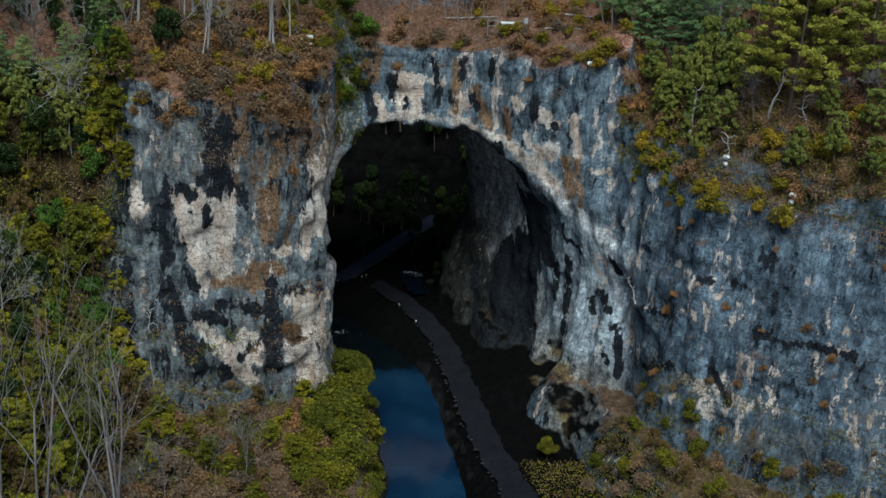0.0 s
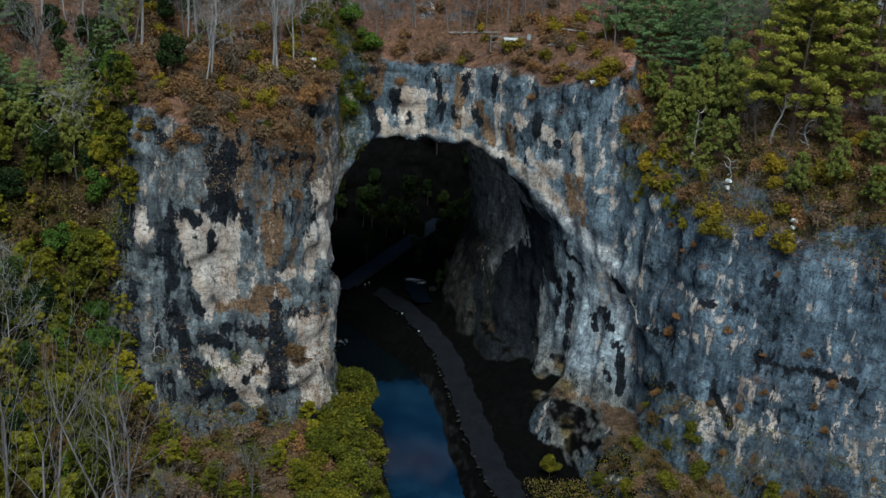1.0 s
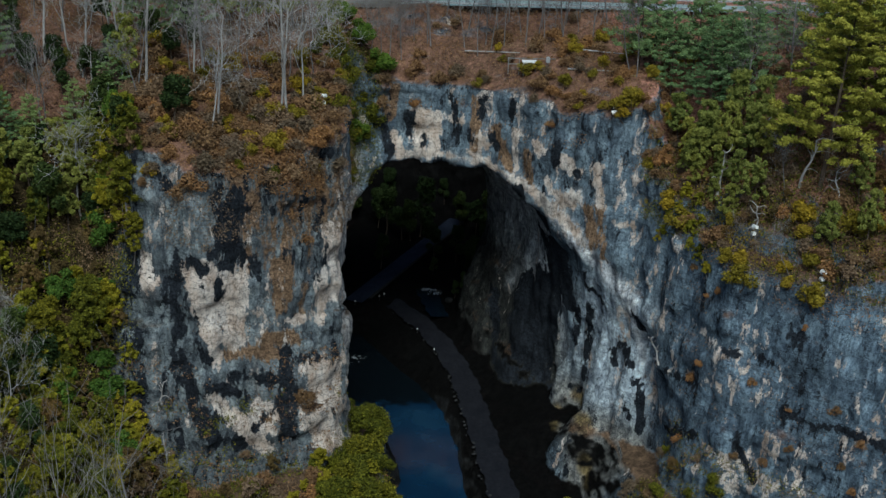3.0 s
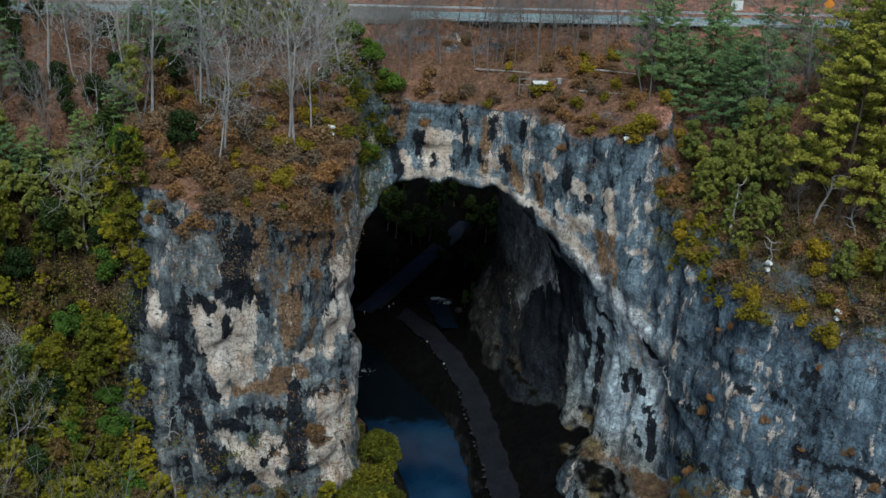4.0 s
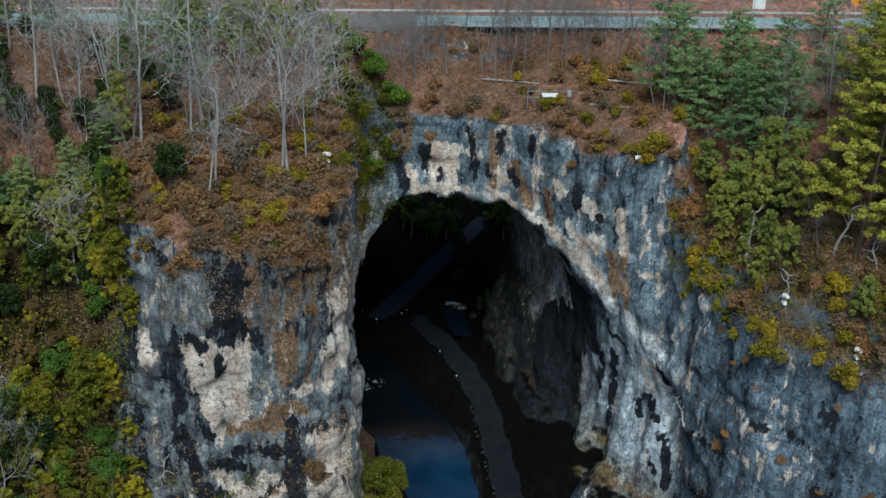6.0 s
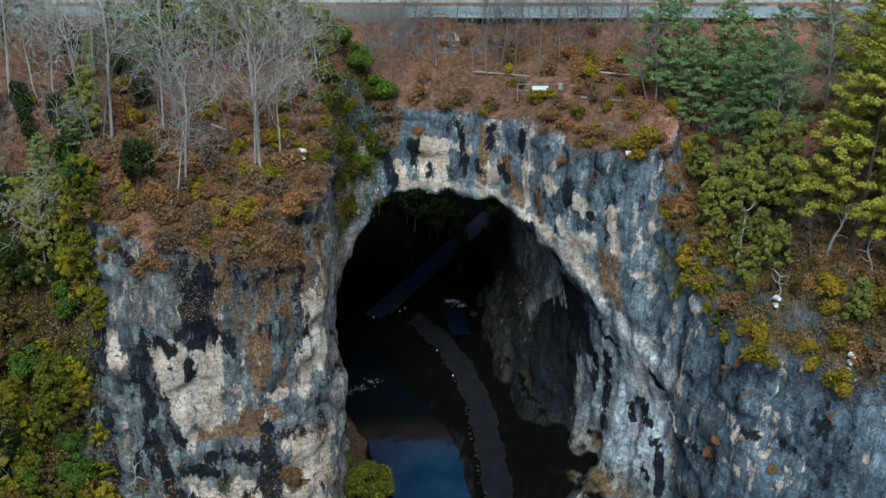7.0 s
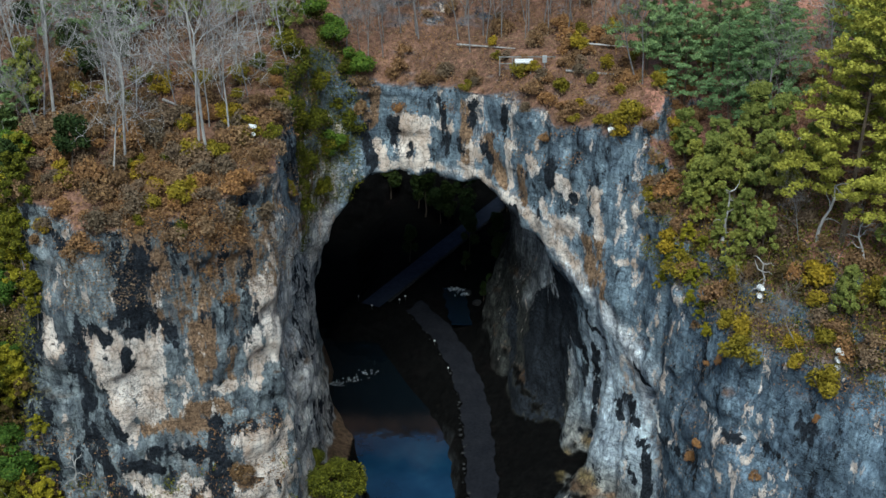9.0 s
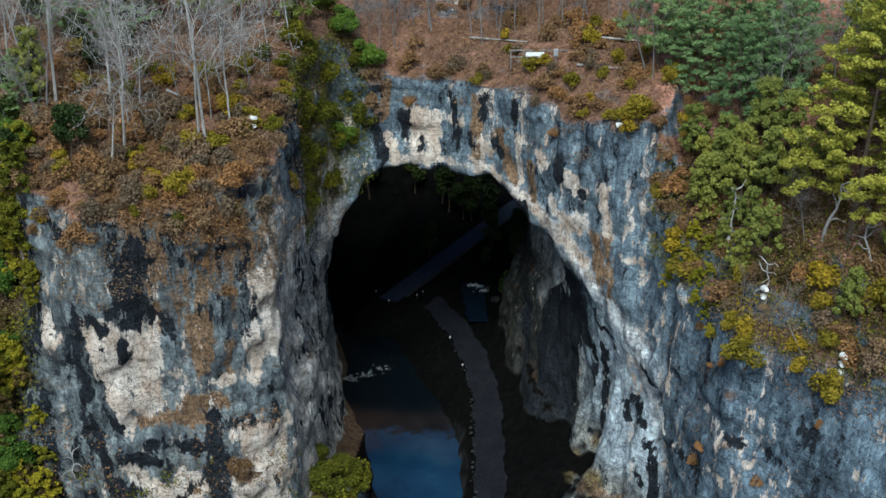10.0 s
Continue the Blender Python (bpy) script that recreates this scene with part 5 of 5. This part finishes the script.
for x, y, n, a, l in ((23.2, -18.0, 2, 60, "pair of white floodlights on a post at the cliff edge"), (-15.0, -14.0, 2, 10, "white floodlights among bare trees on the plateau"),
                      (-13.4, -26.7, 2, 20, "white floodlights among brush at the cliff edge"), (41.6, -47.2, 3, -30, "cluster of white floodlights in the shelf brush"),
                      (35.8, -40.2, 2, -30, "floodlights beside a broken trunk on the shelf")):
    floodlight((x, y, ground_at(x, y) - 0.1), n, a, l)

z = ground_at(14.2, -3.9)
cabinet = thing("control_cabinet", pose(14.2, -3.9, z), "white metal control cabinet on a timber deck", "cabinet")
part("body", box(bmesh.new(), (1.9, 0.9, 0.75), (0, 0, 1.25), bevel=0.03), WHITE, cabinet)
part("lid", box(bmesh.new(), (2.1, 1.1, 0.08), (0, 0, 1.68), (8, 0, 0), 0.02), WHITE, cabinet)
part("front_panel", box(bmesh.new(), (1.7, 0.03, 0.5), (0, -0.47, 1.2)), DARK, cabinet)
for x in (-0.8, 0.8):
    for y in (-0.3, 0.3):
        part("leg", box(bmesh.new(), (0.1, 0.1, 1.3), (x, y, 0.35)), BOARD, cabinet)
deck = thing("deck_railing", pose(14.2, -3.9, z), "timber railing round a small lookout deck", "railing")
for x in (-2.8, -1.3, 2.4, 3.6):
    part("post", box(bmesh.new(), (0.12, 0.12, 2.3), (x, 0.9, 0.8)), BOARD, deck)
part("rail", box(bmesh.new(), (6.6, 0.08, 0.14), (0.4, 0.9, 1.9)), BOARD, deck)
part("rail", box(bmesh.new(), (6.6, 0.08, 0.12), (0.4, 0.9, 1.1)), BOARD, deck)

pump = thing("meter_box", pose(16.6, -4.6, ground_at(16.6, -4.6)), "small pale utility box on a post", "utility box")
part("body", box(bmesh.new(), (0.5, 0.35, 0.8), (0, 0, 1.1), bevel=0.02), STEEL, pump)
part("post", box(bmesh.new(), (0.1, 0.1, 1.1), (0, 0, 0.35)), BOARD, pump)


def log(a, b, r, label="pale fallen log among the leaf litter"):
    a, b = [Vector((x, y, ground_at(x, y) + r + 0.15)) for x, y in (a, b)]
    verts, faces = [], []
    d = (b - a) / 5
    for k in range(5):
        tube(verts, faces, a + d * k, a + d * (k + 1), r * (1 - 0.1 * k), r * (0.9 - 0.1 * k), 7)
    faces.append(tuple(range(6, -1, -1)))
    faces.append(tuple(range(len(verts) - 7, len(verts))))
    ob = part("fallen_log", (verts, faces), PALE)
    tagged(ob, label, "log", "fallen logs")


log((6.0, 5.5), (13.2, -0.2), 0.14)
log((19.0, -7.0), (26.5, -11.0), 0.15)
log((21.0, -1.0), (28.0, -2.0), 0.13)
log((37.0, -29.0), (43.5, -27.0), 0.14)
log((-24.0, -20.0), (-19.0, -23.0), 0.16)
log((-44.0, -24.0), (-38.0, -27.0), 0.18)

def snag(x, y, height, lean, seed, label):
    """A dead standing trunk with a few broken limbs."""
    rng = np.random.RandomState(seed)
    t = thing("dead_tree", pose(x, y, ground_at(x, y) - 0.2, lean, 0.6 * lean, 0), label, "tree", "dead trees")
    tv, tf = [], []
    p, r = Vector((0, 0, 0)), 0.05 + 0.028 * height
    for k in range(5):
        q = Vector((0.06 * height * rng.normal() * 0.4, 0.06 * height * rng.normal() * 0.4, height * (k + 1) / 5))
        tube(tv, tf, p, q, r, r * 0.78, 7)
        for _ in range(1 + (k > 1)):
            w = rng.rand() * 6.28
            a, bv, bf = q, [], []
            for m in range(3):
                b = a + Vector((math.cos(w), math.sin(w), 0.5 - 0.25 * m + 0.4 * rng.normal())) * (0.10 * height)
                tube(bv, bf, a, b, 0.07 - 0.018 * m, 0.052 - 0.018 * m, 4)
                a, w = b, w + 0.6 * rng.normal()
            part("limb", (bv, bf), PALE, t)
        p, r = q, r * 0.78
    part("trunk", (tv, tf), PALE, t)


for x, y, h, a, l in ((33.3, -33.0, 5.5, 3, "pale dead trunk with broken limbs on the cliff shelf"), (36.0, -40.4, 4.0, -2, "broken pale trunk beside the floodlights"),
                      (40.5, -40.0, 6.0, 14, "leaning dead tree with twisted pale limbs"), (44.0, -44.0, 5.0, -12, "leaning dead tree in the shelf brush"),
                      (-31.5, -40.6, 4.0, 20, "twisted dead tree at the edge of the buttress"), (28.6, -32.6, 3.5, -25, "dead pale branches hanging over the wall"),
                      (-30.2, -45.0, 5.0, 4, "dead standing trunk at the foot of the buttress")):
    snag(x, y, h, a, int(abs(x * 10)), l)

# stones that edge the trail, and boulders in the creek
stone_rng = np.random.RandomState(77)


def stone_mesh(seed):
    bm = bmesh.new()
    bmesh.ops.create_icosphere(bm, subdivisions=2, radius=1)
    for v in bm.verts:
        v.co *= 1 + 0.28 * noise.noise(v.co * 1.3 + Vector((seed * 3.1, 0, 0)))
        v.co.z *= 0.7
    me = bpy.data.meshes.new("stone")
    bm.to_mesh(me)
    bm.free()
    me.materials.append(STONE)
    return me


STONES = [stone_mesh(i) for i in range(5)]
wall = tagged(new("stone_edging"), "line of grey stones edging the creekside trail", "stone edging")
for i in range(95):
    y = -60 + i
    x = float(np.interp(y, TRAIL_Y, TRAIL_X)) - 2.15
    if stone_rng.rand() < 0.35:
        continue
    ob = new("stone", STONES[i % 5])
    ob.parent = wall
    s = 0.08 + 0.18 * stone_rng.rand()
    ob.location = (x + 0.2 * stone_rng.normal(), y + 0.3 * stone_rng.normal(), float(np.interp(y, TRAIL_Y, TRAIL_Z)) + 0.4)
    ob.rotation_euler = (0, 0, stone_rng.rand() * 6)
    ob.scale = (s * 1.3, s, s)
for x, y, s in ((7.2, 33.0, 0.7), (5.6, 36.0, 0.6)):
    ob = new("boulder", STONES[int(x * y) % 5])
    ob.location, ob.scale, ob.rotation_euler = (x, y, max(ground_at(x, y, 12), -0.1) + 0.25 * s), (s * 1.2, s, s), (0, 0, x)
    tagged(ob, "grey boulder beside the creek", "boulder", "boulders")

# foam of the riffles
def foam(name, spots, count, spread, label):
    c = np.array(spots)[stone_rng.randint(len(spots), size=count)] + stone_rng.normal(size=(count, 3)) * np.array([spread, spread * 0.6, 0.02])
    s = 0.06 + 0.14 * stone_rng.rand(count, 1)
    a = np.c_[np.cos(c[:, 0] * 9), np.sin(c[:, 0] * 9), np.zeros(count)] * s
    q = np.c_[-a[:, 1], a[:, 0], np.zeros(count)] * 0.5
    v = np.stack([c - a, c - q, c + a, c + q], 1).reshape(-1, 3)
    tagged(part(name, (v, np.arange(count * 4).reshape(-1, 4)), FOAM), label, "foam", kind="stuff")


foam("riffle_foam", [(-11.0, 15.7, 0.06), (-9.0, 17.6, 0.06), (-12.9, 14.3, 0.06)], 90, 0.7, "white flecks of foam on the creek riffle")
foam("riffle_foam", [(4.4, 36.5, 4.82), (4.9, 35.2, 4.82), (3.2, 36.9, 4.82)], 120, 0.5, "white foam of a small rapid")


def path_light(x, y, z):
    t = thing("path_light", pose(x, y, z), "small white path light on a short post", "path light", "path lights")
    bm = bmesh.new()
    bmesh.ops.create_cone(bm, cap_ends=True, segments=8, radius1=0.05, radius2=0.05, depth=0.7, matrix=pose(0, 0, 0.25))
    part("post", bm, DARK, t)
    bm = bmesh.new()
    bmesh.ops.create_cone(bm, cap_ends=True, segments=10, radius1=0.12, radius2=0.07, depth=0.18, matrix=pose(0, 0, 0.7))
    part("cap", bm, WHITE, t)


for y in (13.0, 20.5):
    x = float(np.interp(y, TRAIL_Y, TRAIL_X)) - 2.3
    path_light(x, y, float(np.interp(y, TRAIL_Y, TRAIL_Z)) + 0.4)
for x, y in ((-5.2, 31.5), (-4.4, 33.0), (-12.0, 33.0), (-9.5, 30.0), (-15.4, 38.1)):
    path_light(x, y, ground_at(x, y, 14))

kerb = tagged(new("stone_wall"), "low stone wall beside the valley lane", "stone wall")
for i in range(44):
    u = 0.02 + i * 0.028
    ob = new("stone", STONES[i % 5])
    ob.parent = kerb
    ob.location = (-9 + 16 * u + 1.95, 32 + 33 * u - 0.95, 5.25 + 0.6 * u)
    ob.rotation_euler = (0, 0, 1.1 + 0.2 * math.sin(i * 2.1))
    ob.scale = (0.6, 0.3, 0.32 + 0.06 * math.sin(i * 1.3))


def wire(a, b, sag):
    cu = bpy.data.curves.new("cable", "CURVE")
    cu.dimensions, cu.bevel_depth, cu.bevel_resolution = "3D", 0.03, 1
    sp = cu.splines.new("POLY")
    sp.points.add(12)
    for k in range(13):
        u = k / 12
        p = Vector(a).lerp(Vector(b), u) - Vector((0, 0, sag * 4 * u * (1 - u)))
        sp.points[k].co = (*p, 1)
    cu.materials.append(STEEL)
    tagged(new("power_cable", cu), "thin grey overhead cable above the trees", "cable", "overhead cables")


wire((38.85, 3.51, 66.42), (39.31, -23.34, 65.96), 0.3)
wire((41.95, 2.65, 66.25), (40.51, -21.31, 66.96), 0.3)
wire((42.83, 2.41, 66.30), (40.96, -21.41, 67.12), 0.3)
